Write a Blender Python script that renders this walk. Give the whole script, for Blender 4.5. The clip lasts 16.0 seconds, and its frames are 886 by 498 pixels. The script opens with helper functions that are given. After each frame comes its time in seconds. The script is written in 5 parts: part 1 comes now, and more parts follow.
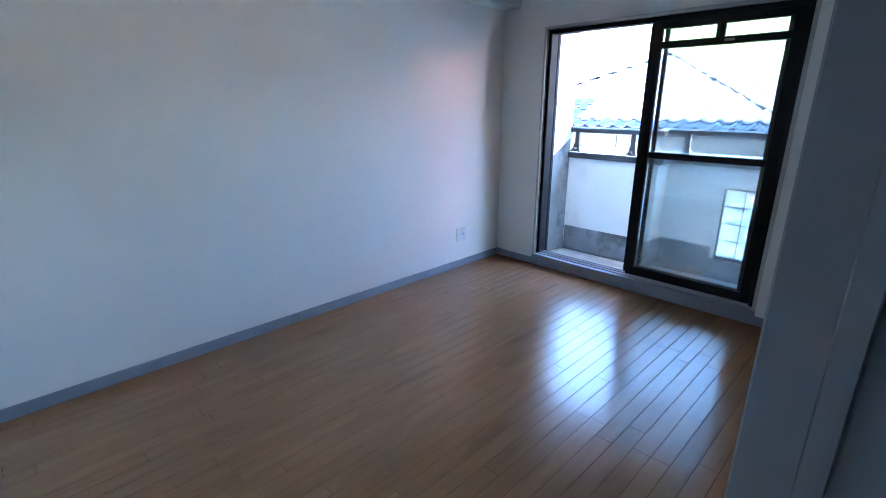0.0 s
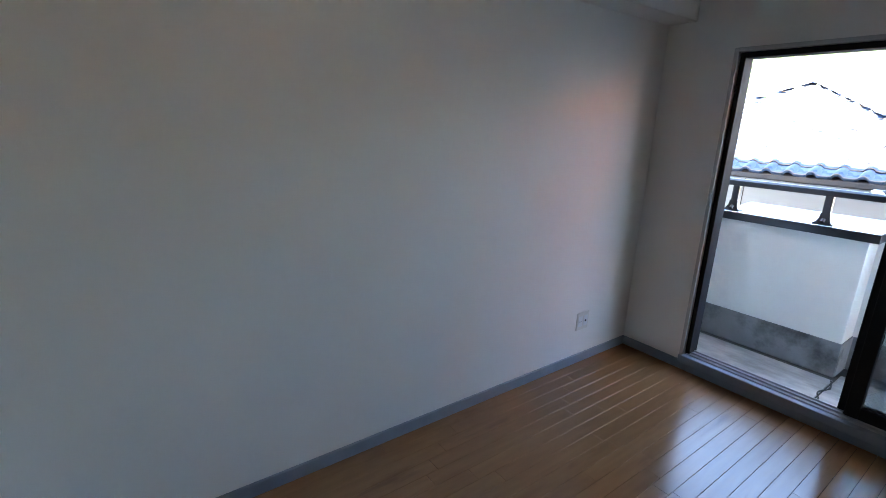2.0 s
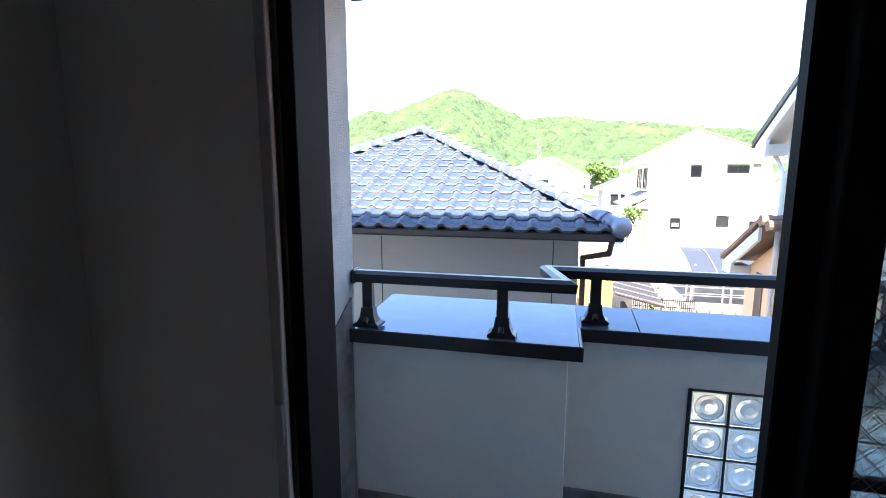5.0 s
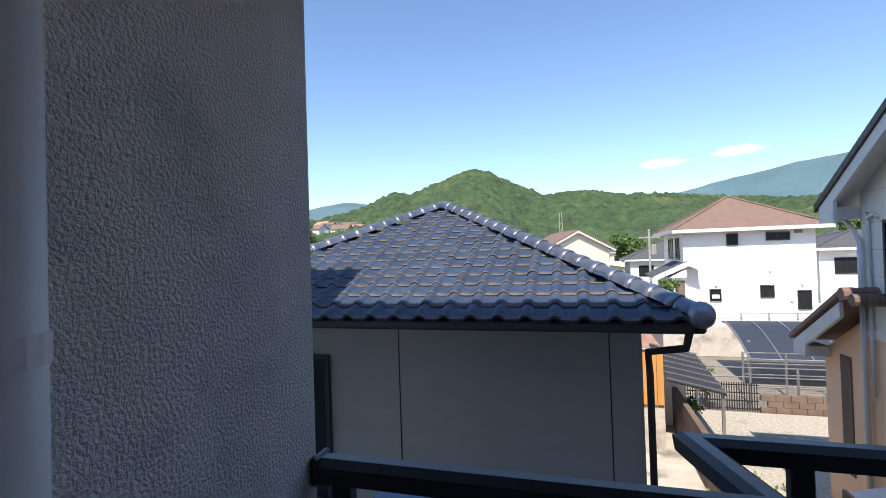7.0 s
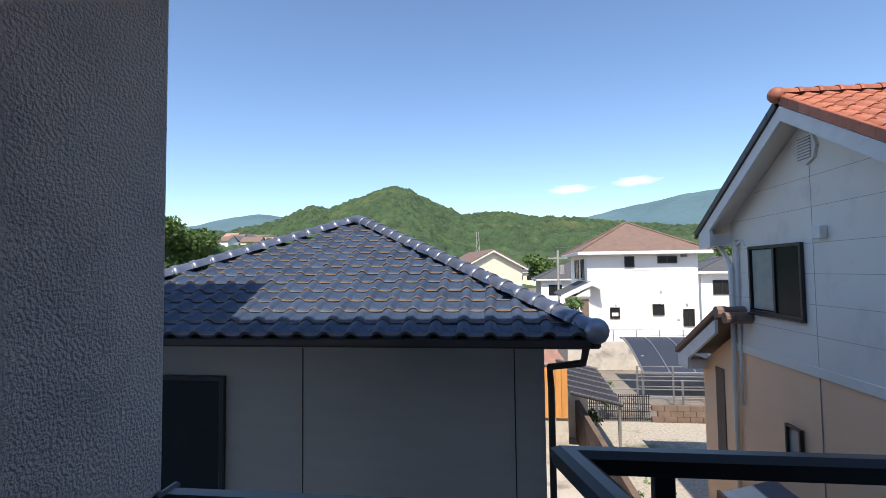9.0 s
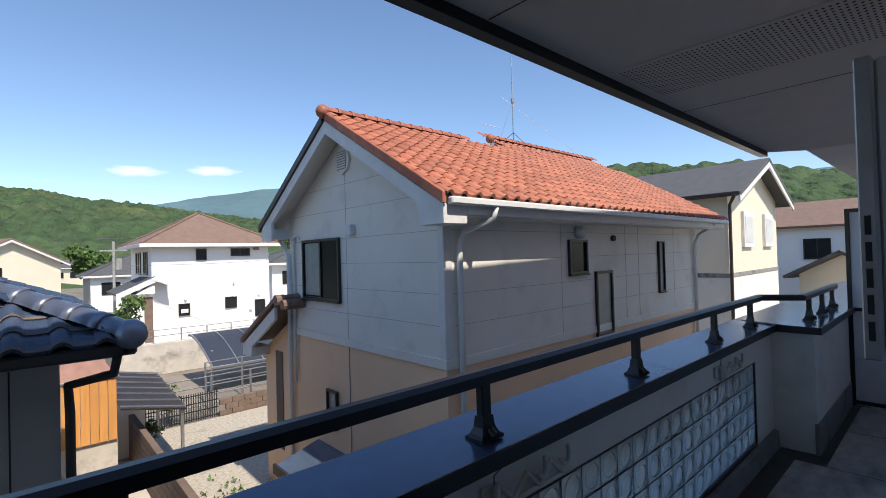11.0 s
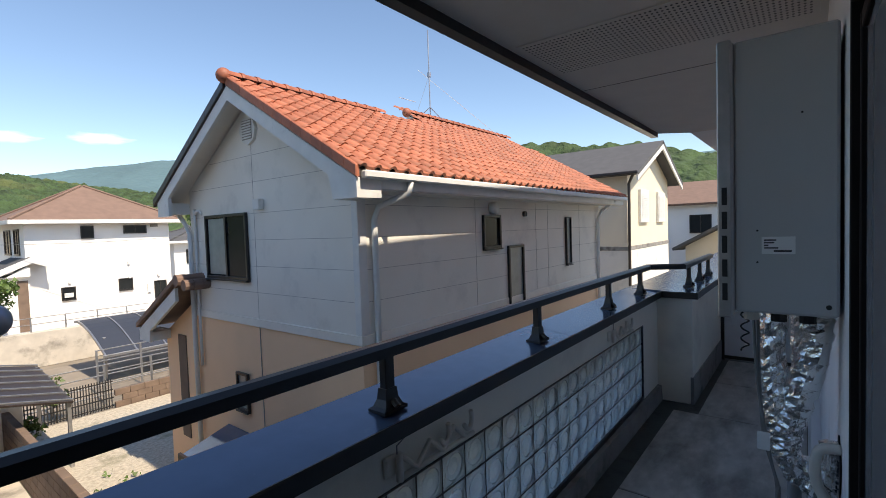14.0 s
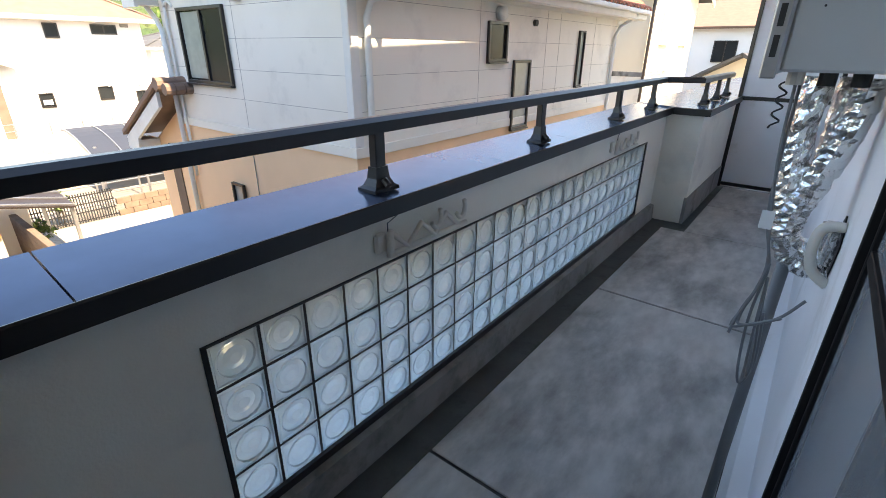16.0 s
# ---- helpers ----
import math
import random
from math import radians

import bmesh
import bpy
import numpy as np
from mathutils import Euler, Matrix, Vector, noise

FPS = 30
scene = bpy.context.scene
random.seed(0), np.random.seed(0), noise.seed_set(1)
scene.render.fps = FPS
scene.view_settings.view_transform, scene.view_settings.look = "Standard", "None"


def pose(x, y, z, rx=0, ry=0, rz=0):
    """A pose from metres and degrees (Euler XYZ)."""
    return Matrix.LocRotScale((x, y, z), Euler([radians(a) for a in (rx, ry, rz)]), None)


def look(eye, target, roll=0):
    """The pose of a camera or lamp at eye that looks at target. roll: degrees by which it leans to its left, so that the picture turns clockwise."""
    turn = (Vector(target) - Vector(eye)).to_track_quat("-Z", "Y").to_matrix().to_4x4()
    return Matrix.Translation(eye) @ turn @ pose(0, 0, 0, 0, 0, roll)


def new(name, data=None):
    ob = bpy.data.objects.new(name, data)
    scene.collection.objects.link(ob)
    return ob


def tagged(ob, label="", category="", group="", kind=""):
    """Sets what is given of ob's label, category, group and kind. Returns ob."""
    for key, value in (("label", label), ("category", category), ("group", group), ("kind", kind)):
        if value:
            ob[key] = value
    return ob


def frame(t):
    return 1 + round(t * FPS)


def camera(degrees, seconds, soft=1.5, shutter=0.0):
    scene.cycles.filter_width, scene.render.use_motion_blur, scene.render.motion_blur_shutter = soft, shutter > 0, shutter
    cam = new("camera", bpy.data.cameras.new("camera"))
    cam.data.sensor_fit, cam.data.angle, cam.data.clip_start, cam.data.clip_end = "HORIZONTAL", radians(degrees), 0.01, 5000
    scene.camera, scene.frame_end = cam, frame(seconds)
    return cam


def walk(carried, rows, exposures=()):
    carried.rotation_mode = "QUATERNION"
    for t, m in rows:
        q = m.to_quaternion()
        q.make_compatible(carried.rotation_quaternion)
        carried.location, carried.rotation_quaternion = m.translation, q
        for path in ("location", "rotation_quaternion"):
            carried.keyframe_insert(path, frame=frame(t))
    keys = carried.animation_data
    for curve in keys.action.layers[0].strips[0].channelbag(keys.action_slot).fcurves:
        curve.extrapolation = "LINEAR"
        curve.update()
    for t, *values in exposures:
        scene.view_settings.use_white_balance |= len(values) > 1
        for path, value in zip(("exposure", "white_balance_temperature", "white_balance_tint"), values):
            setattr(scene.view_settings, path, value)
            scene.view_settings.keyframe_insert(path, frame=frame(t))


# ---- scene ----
cam = camera(87.0, 16.0, soft=0.9)
PATH = [
    (0, (-0.218, 0.296, 1.380), (-1.579, 1.635, 0.783), -0.1),
    (0.5, (-0.476, 0.376, 1.425), (-2.005, 1.511, 0.810), 0.4),
    (1, (-0.688, 0.479, 1.461), (-2.328, 1.459, 0.867), 1.7),
    (1.5, (-0.935, 0.564, 1.476), (-2.589, 1.553, 0.942), 3.0),
    (2, (-1.198, 0.758, 1.506), (-2.749, 1.905, 0.976), 2.0),
    (2.5, (-1.437, 1.055, 1.518), (-2.769, 2.449, 0.989), 1.2),
    (3, (-1.664, 1.382, 1.539), (-2.668, 3.029, 1.007), 1.4),
    (3.5, (-1.794, 1.741, 1.554), (-2.588, 3.506, 1.051), 0.5),
    (4, (-1.901, 2.123, 1.542), (-2.549, 3.955, 1.072), 0.2),
    (4.2, (-1.932, 2.288, 1.540), (-2.535, 4.142, 1.093), 0.4),
    (6.3, (-2.182, 3.768, 1.558), (-2.559, 5.731, 1.501), -1.1),
    (6.5, (-2.225, 3.825, 1.582), (-2.683, 5.771, 1.550), -1.9),
    (7, (-2.293, 3.915, 1.591), (-2.860, 5.833, 1.621), -1.8),
    (7.5, (-2.317, 3.941, 1.578), (-2.902, 5.853, 1.645), -2.0),
    (8, (-2.321, 3.955, 1.575), (-2.921, 5.861, 1.659), -1.9),
    (8.5, (-2.287, 3.960, 1.573), (-2.798, 5.891, 1.667), -0.9),
    (9, (-2.217, 3.979, 1.576), (-2.444, 5.964, 1.671), -0.7),
    (9.5, (-2.109, 4.013, 1.569), (-1.898, 5.999, 1.665), -0.5),
    (10, (-2.034, 4.005, 1.570), (-1.308, 5.867, 1.657), -0.9),
    (10.2, (-2.018, 4.000, 1.567), (-1.099, 5.775, 1.641), -1.2),
    (12.3, (-1.933, 3.922, 1.579), (-0.437, 5.250, 1.573), -1.6),
    (12.5, (-1.932, 3.920, 1.582), (-0.419, 5.228, 1.574), -1.7),
    (13, (-1.925, 3.918, 1.582), (-0.383, 5.192, 1.573), -2.0),
    (13.5, (-1.924, 3.923, 1.575), (-0.363, 5.173, 1.563), -2.0),
    (14, (-1.908, 3.937, 1.550), (-0.337, 5.171, 1.465), -1.9),
    (14.5, (-1.884, 3.960, 1.479), (-0.324, 5.178, 1.193), -1.6),
    (15, (-1.851, 3.976, 1.403), (-0.339, 5.173, 0.873), -1.2),
    (15.5, (-1.838, 3.986, 1.358), (-0.370, 5.150, 0.657), -0.5),
    (16, (-1.835, 3.991, 1.351), (-0.386, 5.122, 0.563), 0.5),
]
EXPOSURES = [(0.0, 5.85, 5700, 10), (0.5, 5.3, 5700, 9), (1.0, 5.22, 6200, 10), (2.0, 5.02, 7000, 12), (3.0, 4.4, 6900, 11), (4.2, 4.0, 6700, 10), (5.4, 2.2, 6500, 10), (6.3, 0.8, 6200, 11), (7.0, 0.7, 6200, 11), (9.0, 0.5, 6200, 11), (10.0, 0.25, 6000, 11), (12.5, 0.65, 6800, 11), (14.0, 0.6, 6900, 11), (14.5, 0.75, 7200, 11), (15.0, 1.2, 7500, 11), (15.5, 1.9, 8000, 12), (16.0, 2.3, 8200, 12)]
walk(cam, [(r[0], look(*r[1:])) for r in PATH], EXPOSURES)

# ---- world and sun ----
SUN_FROM = Vector((-0.02, -0.62, 0.785)).normalized()
world = bpy.data.worlds.new("sky")
scene.world = world
world.use_nodes = True
wn = world.node_tree
sky = wn.nodes.new("ShaderNodeTexSky")
sky.sky_type = "NISHITA"
sky.sun_disc = False
sky.sun_elevation = math.asin(SUN_FROM.z)
sky.sun_rotation = math.atan2(SUN_FROM.x, SUN_FROM.y)
sky.air_density, sky.dust_density, sky.ozone_density = 1.0, 0.15, 2.6
wn.nodes["Background"].inputs["Strength"].default_value = 0.138
wn.links.new(sky.outputs[0], wn.nodes["Background"].inputs["Color"])
sun = new("sun", bpy.data.lights.new("sun", "SUN"))
sun.data.energy, sun.data.angle, sun.data.color = 4.5, radians(0.53), (1.0, 0.89, 0.74)
sun.matrix_world = look(SUN_FROM * 60, (0, 0, 0))


# ---- materials ----
def mat(name, col, rough=0.6, metal=0.0, var=0.12, scale=6.0, bump=0.15, fine=90.0, vary=0.0, spec=0.5, stain=None, stain_scale=1.2, stain_lo=0.52, stain_hi=0.7, dist=0.004, stretch=(1, 1, 1)):
    """Base colour with two scales of noise, a stain layer, bump and a per-piece shift."""
    m = bpy.data.materials.new(name)
    m.use_nodes = True
    nt = m.node_tree
    b = nt.nodes["Principled BSDF"]
    b.inputs["Roughness"].default_value, b.inputs["Metallic"].default_value = rough, metal
    b.inputs["Specular IOR Level"].default_value = spec
    co = nt.nodes.new("ShaderNodeTexCoord")
    mp = nt.nodes.new("ShaderNodeMapping")
    mp.inputs["Scale"].default_value = stretch
    nt.links.new(co.outputs["Object"], mp.inputs[0])
    n1 = nt.nodes.new("ShaderNodeTexNoise")
    n1.inputs["Scale"].default_value, n1.inputs["Detail"].default_value = scale, 5
    nt.links.new(mp.outputs[0], n1.inputs["Vector"])
    ramp = nt.nodes.new("ShaderNodeMapRange")
    ramp.inputs[1].default_value, ramp.inputs[2].default_value = 0.25, 0.75
    ramp.inputs[3].default_value, ramp.inputs[4].default_value = 1 - var, 1 + var
    nt.links.new(n1.outputs[0], ramp.inputs[0])
    hsv = nt.nodes.new("ShaderNodeHueSaturation")
    hsv.inputs["Color"].default_value = (*col, 1)
    last = ramp.outputs[0]
    if vary:
        oi = nt.nodes.new("ShaderNodeObjectInfo")
        geo = nt.nodes.new("ShaderNodeNewGeometry")
        add = nt.nodes.new("ShaderNodeMath")
        add.operation = "ADD"
        nt.links.new(oi.outputs["Random"], add.inputs[0])
        nt.links.new(geo.outputs["Random Per Island"], add.inputs[1])
        fr = nt.nodes.new("ShaderNodeMath")
        fr.operation = "FRACT"
        nt.links.new(add.outputs[0], fr.inputs[0])
        mr = nt.nodes.new("ShaderNodeMapRange")
        mr.inputs[3].default_value, mr.inputs[4].default_value = 1 - vary, 1 + vary
        nt.links.new(fr.outputs[0], mr.inputs[0])
        mul = nt.nodes.new("ShaderNodeMath")
        mul.operation = "MULTIPLY"
        nt.links.new(last, mul.inputs[0])
        nt.links.new(mr.outputs[0], mul.inputs[1])
        last = mul.outputs[0]
    nt.links.new(last, hsv.inputs["Value"])
    out = hsv.outputs[0]
    if stain:
        n3 = nt.nodes.new("ShaderNodeTexNoise")
        n3.inputs["Scale"].default_value, n3.inputs["Detail"].default_value, n3.inputs["Roughness"].default_value = stain_scale, 8, 0.62
        nt.links.new(mp.outputs[0], n3.inputs["Vector"])
        r3 = nt.nodes.new("ShaderNodeMapRange")
        r3.inputs[1].default_value, r3.inputs[2].default_value = stain_lo, stain_hi
        nt.links.new(n3.outputs[0], r3.inputs[0])
        mx = nt.nodes.new("ShaderNodeMix")
        mx.data_type = "RGBA"
        mx.inputs[7].default_value = (*stain, 1)
        nt.links.new(r3.outputs[0], mx.inputs[0])
        nt.links.new(out, mx.inputs[6])
        out = mx.outputs[2]
    nt.links.new(out, b.inputs["Base Color"])
    n2 = nt.nodes.new("ShaderNodeTexNoise")
    n2.inputs["Scale"].default_value, n2.inputs["Detail"].default_value = fine, 3
    nt.links.new(mp.outputs[0], n2.inputs["Vector"])
    if bump:
        bp = nt.nodes.new("ShaderNodeBump")
        bp.inputs["Strength"].default_value, bp.inputs["Distance"].default_value = bump, dist
        nt.links.new(n2.outputs[0], bp.inputs["Height"])
        nt.links.new(bp.outputs[0], b.inputs["Normal"])
    rr = nt.nodes.new("ShaderNodeMapRange")
    rr.inputs[3].default_value, rr.inputs[4].default_value = max(0.02, rough - 0.08), min(1, rough + 0.08)
    nt.links.new(n1.outputs[0], rr.inputs[0])
    nt.links.new(rr.outputs[0], b.inputs["Roughness"])
    return m


def glass(name, col, rough=0.0, trans=1.0, ior=1.45):
    m = mat(name, col, rough, 0, 0.02, 3, 0)
    b = m.node_tree.nodes["Principled BSDF"]
    b.inputs["Transmission Weight"].default_value, b.inputs["IOR"].default_value = trans, ior
    for l in list(b.inputs["Roughness"].links):
        m.node_tree.links.remove(l)
    b.inputs["Roughness"].default_value = rough
    return m


def block_glass(name, col):
    """Cast glass that scatters the light that comes through it."""
    m = glass(name, col, 0.08, 1.0)
    nt = m.node_tree
    tr = nt.nodes.new("ShaderNodeBsdfTranslucent")
    tr.inputs["Color"].default_value = (*col, 1)
    mx = nt.nodes.new("ShaderNodeMixShader")
    mx.inputs[0].default_value = 0.42
    nt.links.new(nt.nodes["Principled BSDF"].outputs[0], mx.inputs[1])
    nt.links.new(tr.outputs[0], mx.inputs[2])
    nt.links.new(mx.outputs[0], nt.nodes["Material Output"].inputs[0])
    return m


M_PAPER = mat("wallpaper", (0.83, 0.805, 0.755), 0.75, var=0.03, scale=1.3, bump=0.25, fine=260, dist=0.002)
M_CEIL = mat("ceiling_paper", (0.78, 0.77, 0.74), 0.8, var=0.03, bump=0.2, fine=240, dist=0.002)
M_BASE = mat("grey_skirting", (0.25, 0.27, 0.30), 0.5, var=0.08, scale=9, bump=0.05)
M_JAMB = mat("painted_steel_jamb", (0.36, 0.37, 0.39), 0.5, var=0.05, bump=0.06)
M_WOOD = mat("varnished_floorboard", (0.31, 0.145, 0.06), 0.18, var=0.12, scale=7, bump=0.06, fine=60, vary=0.05, stretch=(4, 0.5, 1), dist=0.002, stain=(0.13, 0.05, 0.02), stain_scale=2.0, stain_lo=0.6, stain_hi=0.85)
M_UNDER = mat("dark_joint", (0.03, 0.02, 0.015), 0.8)
M_BRONZE = mat("dark_bronze_aluminium", (0.022, 0.019, 0.018), 0.32, 0.0, var=0.12, scale=20, bump=0.04, spec=0.5)
M_FRAME = mat("matt_bronze_window_frame", (0.018, 0.016, 0.016), 0.65, var=0.12, scale=20, bump=0.05, spec=0.10)
M_ALU = mat("brushed_aluminium", (0.42, 0.42, 0.43), 0.4, 0.8, var=0.1, scale=25, bump=0.05, fine=200)
M_TRIM = mat("pale_window_trim", (0.48, 0.47, 0.45), 0.5, var=0.06, bump=0.05)
M_PLATE = mat("cream_plastic", (0.72, 0.69, 0.62), 0.4, var=0.03, bump=0.02)
M_DARK = mat("black_gap", (0.015, 0.015, 0.016), 0.6)
M_STUCCO = mat("sprayed_stucco", (0.82, 0.79, 0.73), 0.9, var=0.10, scale=3, bump=1.0, fine=150, dist=0.018, stain=(0.58, 0.57, 0.55), stain_scale=2.5)
M_PARAPET = mat("cream_parapet_paint", (0.82, 0.79, 0.70), 0.8, var=0.06, scale=2, bump=0.4, fine=130, dist=0.003, stain=(0.58, 0.56, 0.50), stain_scale=1.6, stain_lo=0.55, stain_hi=0.85)
M_EXTWALL = mat("white_exterior_paint", (0.80, 0.81, 0.82), 0.75, var=0.05, scale=2, bump=0.5, fine=120, dist=0.003, stain=(0.5, 0.48, 0.44), stain_scale=2.2, stain_lo=0.6, stain_hi=0.85)
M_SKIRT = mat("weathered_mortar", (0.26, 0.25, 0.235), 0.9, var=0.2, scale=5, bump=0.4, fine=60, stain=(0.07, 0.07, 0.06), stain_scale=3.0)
M_DECK = mat("stained_concrete", (0.50, 0.485, 0.455), 0.5, var=0.22, scale=9, bump=0.3, fine=70, stain=(0.15, 0.14, 0.125), stain_scale=2.2, stain_lo=0.46, stain_hi=0.74, dist=0.003, stretch=(0.7, 1.5, 1))
M_GUTTER = mat("damp_dark_concrete", (0.07, 0.07, 0.065), 0.5, var=0.3, scale=8, bump=0.5, fine=40, stain=(0.02, 0.024, 0.015), stain_scale=6)
M_CAPTOP = mat("coated_cap_metal", (0.12, 0.165, 0.25), 0.18, 0.35, var=0.08, scale=9, bump=0.03, fine=30, stain=(0.26, 0.29, 0.34), stain_scale=5, stain_lo=0.66, stain_hi=0.8)
M_SOFFIT = mat("soffit_board", (0.70, 0.65, 0.60), 0.85, var=0.04, bump=0.1)
M_CASE = mat("grey_enamel", (0.45, 0.46, 0.465), 0.45, var=0.03, bump=0.05, fine=180)
M_FOIL = mat("crumpled_foil", (0.80, 0.80, 0.80), 0.24, 1.0, var=0.08, scale=18, bump=0.7, fine=20, dist=0.02)
M_GREYC = mat("grey_cable", (0.16, 0.165, 0.17), 0.5, var=0.1)
M_WHITEP = mat("ivory_pipe_plastic", (0.62, 0.58, 0.52), 0.5, var=0.05)
M_WINGLASS = glass("clear_glass", (0.92, 0.97, 0.96))
M_BLOCK = block_glass("glass_block", (0.82, 0.94, 1.0))
M_SCREEN = mat("grey_insect_mesh", (0.34, 0.37, 0.40), 0.9, var=0.03, bump=0)
sn = M_SCREEN.node_tree
s_tr, s_mx = sn.nodes.new("ShaderNodeBsdfTransparent"), sn.nodes.new("ShaderNodeMixShader")
s_mx.inputs[0].default_value = 0.25
sn.links.new(s_tr.outputs[0], s_mx.inputs[1])
sn.links.new(sn.nodes["Principled BSDF"].outputs[0], s_mx.inputs[2])
sn.links.new(s_mx.outputs[0], sn.nodes["Material Output"].inputs[0])
M_WIRE = mat("steel_wire", (0.25, 0.26, 0.26), 0.4, 0.7)
M_PANE = mat("dark_house_pane", (0.02, 0.023, 0.025), 0.2, spec=0.15, var=0.2, scale=1.5, bump=0)
M_FROST = mat("frosted_pane", (0.30, 0.33, 0.32), 0.2, var=0.1, bump=0.1)
M_NAVY = mat("glazed_navy_tile", (0.042, 0.062, 0.104), 0.28, var=0.15, scale=9, bump=0.06, fine=50, vary=0.16, spec=0.5, stain=(0.15, 0.125, 0.10), stain_scale=4, stain_lo=0.55, stain_hi=0.95)
M_NAVYCAP = mat("glossy_navy_ridge_tile", (0.22, 0.24, 0.30), 0.33, 0.6, var=0.12, scale=7, bump=0.04, fine=40, vary=0.1, spec=0.9)
M_LIP = mat("dusty_tile_nose", (0.21, 0.15, 0.10), 0.7, var=0.3, scale=12, bump=0.1)
M_TERRA = mat("terracotta_tile", (0.36, 0.122, 0.066), 0.6, var=0.22, scale=8, bump=0.3, fine=60, vary=0.22, stain=(0.30, 0.10, 0.06), stain_scale=3, stain_lo=0.5, stain_hi=0.8)
M_BROWNROOF = mat("brown_slate_roof", (0.20, 0.13, 0.10), 0.8, var=0.15, scale=3, bump=0.4, fine=20)
M_GREYROOF = mat("charcoal_slate_roof", (0.085, 0.085, 0.088), 0.75, var=0.18, scale=3, bump=0.4, fine=20, vary=0.1)
M_SIDING = mat("pale_grey_siding", (0.75, 0.72, 0.66), 0.75, var=0.04, scale=1.2, bump=0.3, fine=60, stain=(0.52, 0.50, 0.46), stain_scale=1.3, stain_lo=0.55, stain_hi=0.85)
M_SIDING2 = mat("taupe_siding", (0.33, 0.315, 0.30), 0.8, var=0.05, scale=1.2, bump=0.5, fine=35, stretch=(1, 1, 6))
M_PEACH = mat("peach_render", (0.86, 0.58, 0.37), 0.85, var=0.05, scale=1.2, bump=0.3, fine=60)
M_WHITEW = mat("white_render", (0.80, 0.78, 0.75), 0.85, var=0.03, scale=0.8, bump=0.2, fine=30)
M_CREAMW = mat("cream_render", (0.72, 0.64, 0.50), 0.85, var=0.04, scale=0.8, bump=0.2, fine=30)
M_FASCIA = mat("white_fascia_board", (0.68, 0.68, 0.66), 0.6, var=0.07, scale=4, bump=0.1, stain=(0.45, 0.44, 0.42), stain_scale=5, stain_lo=0.6, stain_hi=0.85)
M_WPIPE = mat("white_downpipe", (0.66, 0.67, 0.66), 0.45, var=0.05)
M_BPIPE = mat("brown_gutter", (0.030, 0.022, 0.020), 0.4, var=0.1)
M_GROUND = mat("dry_earth", (0.22, 0.19, 0.15), 0.95, var=0.25, scale=0.6, bump=0.6, fine=9, stain=(0.10, 0.12, 0.05), stain_scale=0.25, stain_lo=0.5, stain_hi=0.7, dist=0.05)
M_GRAVEL = mat("gravel", (0.46, 0.41, 0.33), 0.95, var=0.3, scale=12, bump=0.9, fine=26, dist=0.03, stain=(0.16, 0.16, 0.09), stain_scale=0.9)
M_ROAD = mat("worn_asphalt", (0.25, 0.215, 0.175), 0.9, var=0.15, scale=2, bump=0.3, fine=40)
M_CONC = mat("pale_concrete", (0.52, 0.47, 0.40), 0.9, var=0.15, scale=2.5, bump=0.3, fine=20, stain=(0.22, 0.20, 0.17), stain_scale=1.2)
M_BLOCKW = mat("brown_block_wall", (0.17, 0.12, 0.09), 0.9, var=0.2, scale=3, bump=0.4, fine=18, vary=0.1)
M_PINK = mat("pink_block", (0.42, 0.24, 0.19), 0.9, var=0.2, scale=3, bump=0.4, fine=18)
M_ORANGEB = mat("orange_wood_panel", (0.62, 0.29, 0.08), 0.6, var=0.12, scale=4, bump=0.1, vary=0.1, stretch=(5, 5, 0.5))
M_CARPORT = mat("blue_grey_polycarbonate", (0.035, 0.042, 0.06), 0.6, var=0.06, bump=0)
M_LEAF = mat("leaf_green", (0.075, 0.13, 0.025), 0.6, var=0.35, scale=6, bump=0, vary=0.35)
M_BARK = mat("bark", (0.10, 0.075, 0.05), 0.9, var=0.25, bump=0.5, fine=30)
M_HILL = mat("wooded_hillside", (0.042, 0.074, 0.026), 0.95, var=0.55, scale=0.16, bump=0.8, fine=0.5, stain=(0.115, 0.13, 0.045), stain_scale=0.016, stain_lo=0.54, stain_hi=0.74, dist=2.0)
# Air haze over the distant forest is mixed into this blue base colour.
M_FARHILL = mat("far_ridge_haze_tint", (0.085, 0.15, 0.17), 1.0, var=0.2, scale=0.006, bump=0.6, fine=0.03, dist=12)
# The clouds' sunlit white is emission from the sheet itself.
M_CLOUD = bpy.data.materials.new("cloud_glow_white")
M_CLOUD.use_nodes = True
ct = M_CLOUD.node_tree
ct.nodes.remove(ct.nodes["Principled BSDF"])
c_co, c_len, c_n, c_add, c_mr = (ct.nodes.new("ShaderNode" + k) for k in ("TexCoord", "VectorMath", "TexNoise", "Math", "MapRange"))
c_len.operation = "LENGTH"
c_n.inputs["Scale"].default_value, c_n.inputs["Detail"].default_value = 1.7, 7
c_add.operation = "SUBTRACT"
ct.links.new(c_co.outputs["Object"], c_len.inputs[0])
ct.links.new(c_co.outputs["Object"], c_n.inputs["Vector"])
ct.links.new(c_n.outputs[0], c_add.inputs[0])
ct.links.new(c_len.outputs["Value"], c_add.inputs[1])
c_mr.inputs[1].default_value, c_mr.inputs[2].default_value, c_mr.inputs[4].default_value = -0.35, 0.25, 0.95
ct.links.new(c_add.outputs[0], c_mr.inputs[0])
c_tr, c_em, c_mx = (ct.nodes.new("ShaderNode" + k) for k in ("BsdfTransparent", "Emission", "MixShader"))
c_em.inputs["Color"].default_value = (0.93, 0.97, 1.0, 1)
c_em.inputs["Strength"].default_value = 0.95
ct.links.new(c_mr.outputs[0], c_mx.inputs[0])
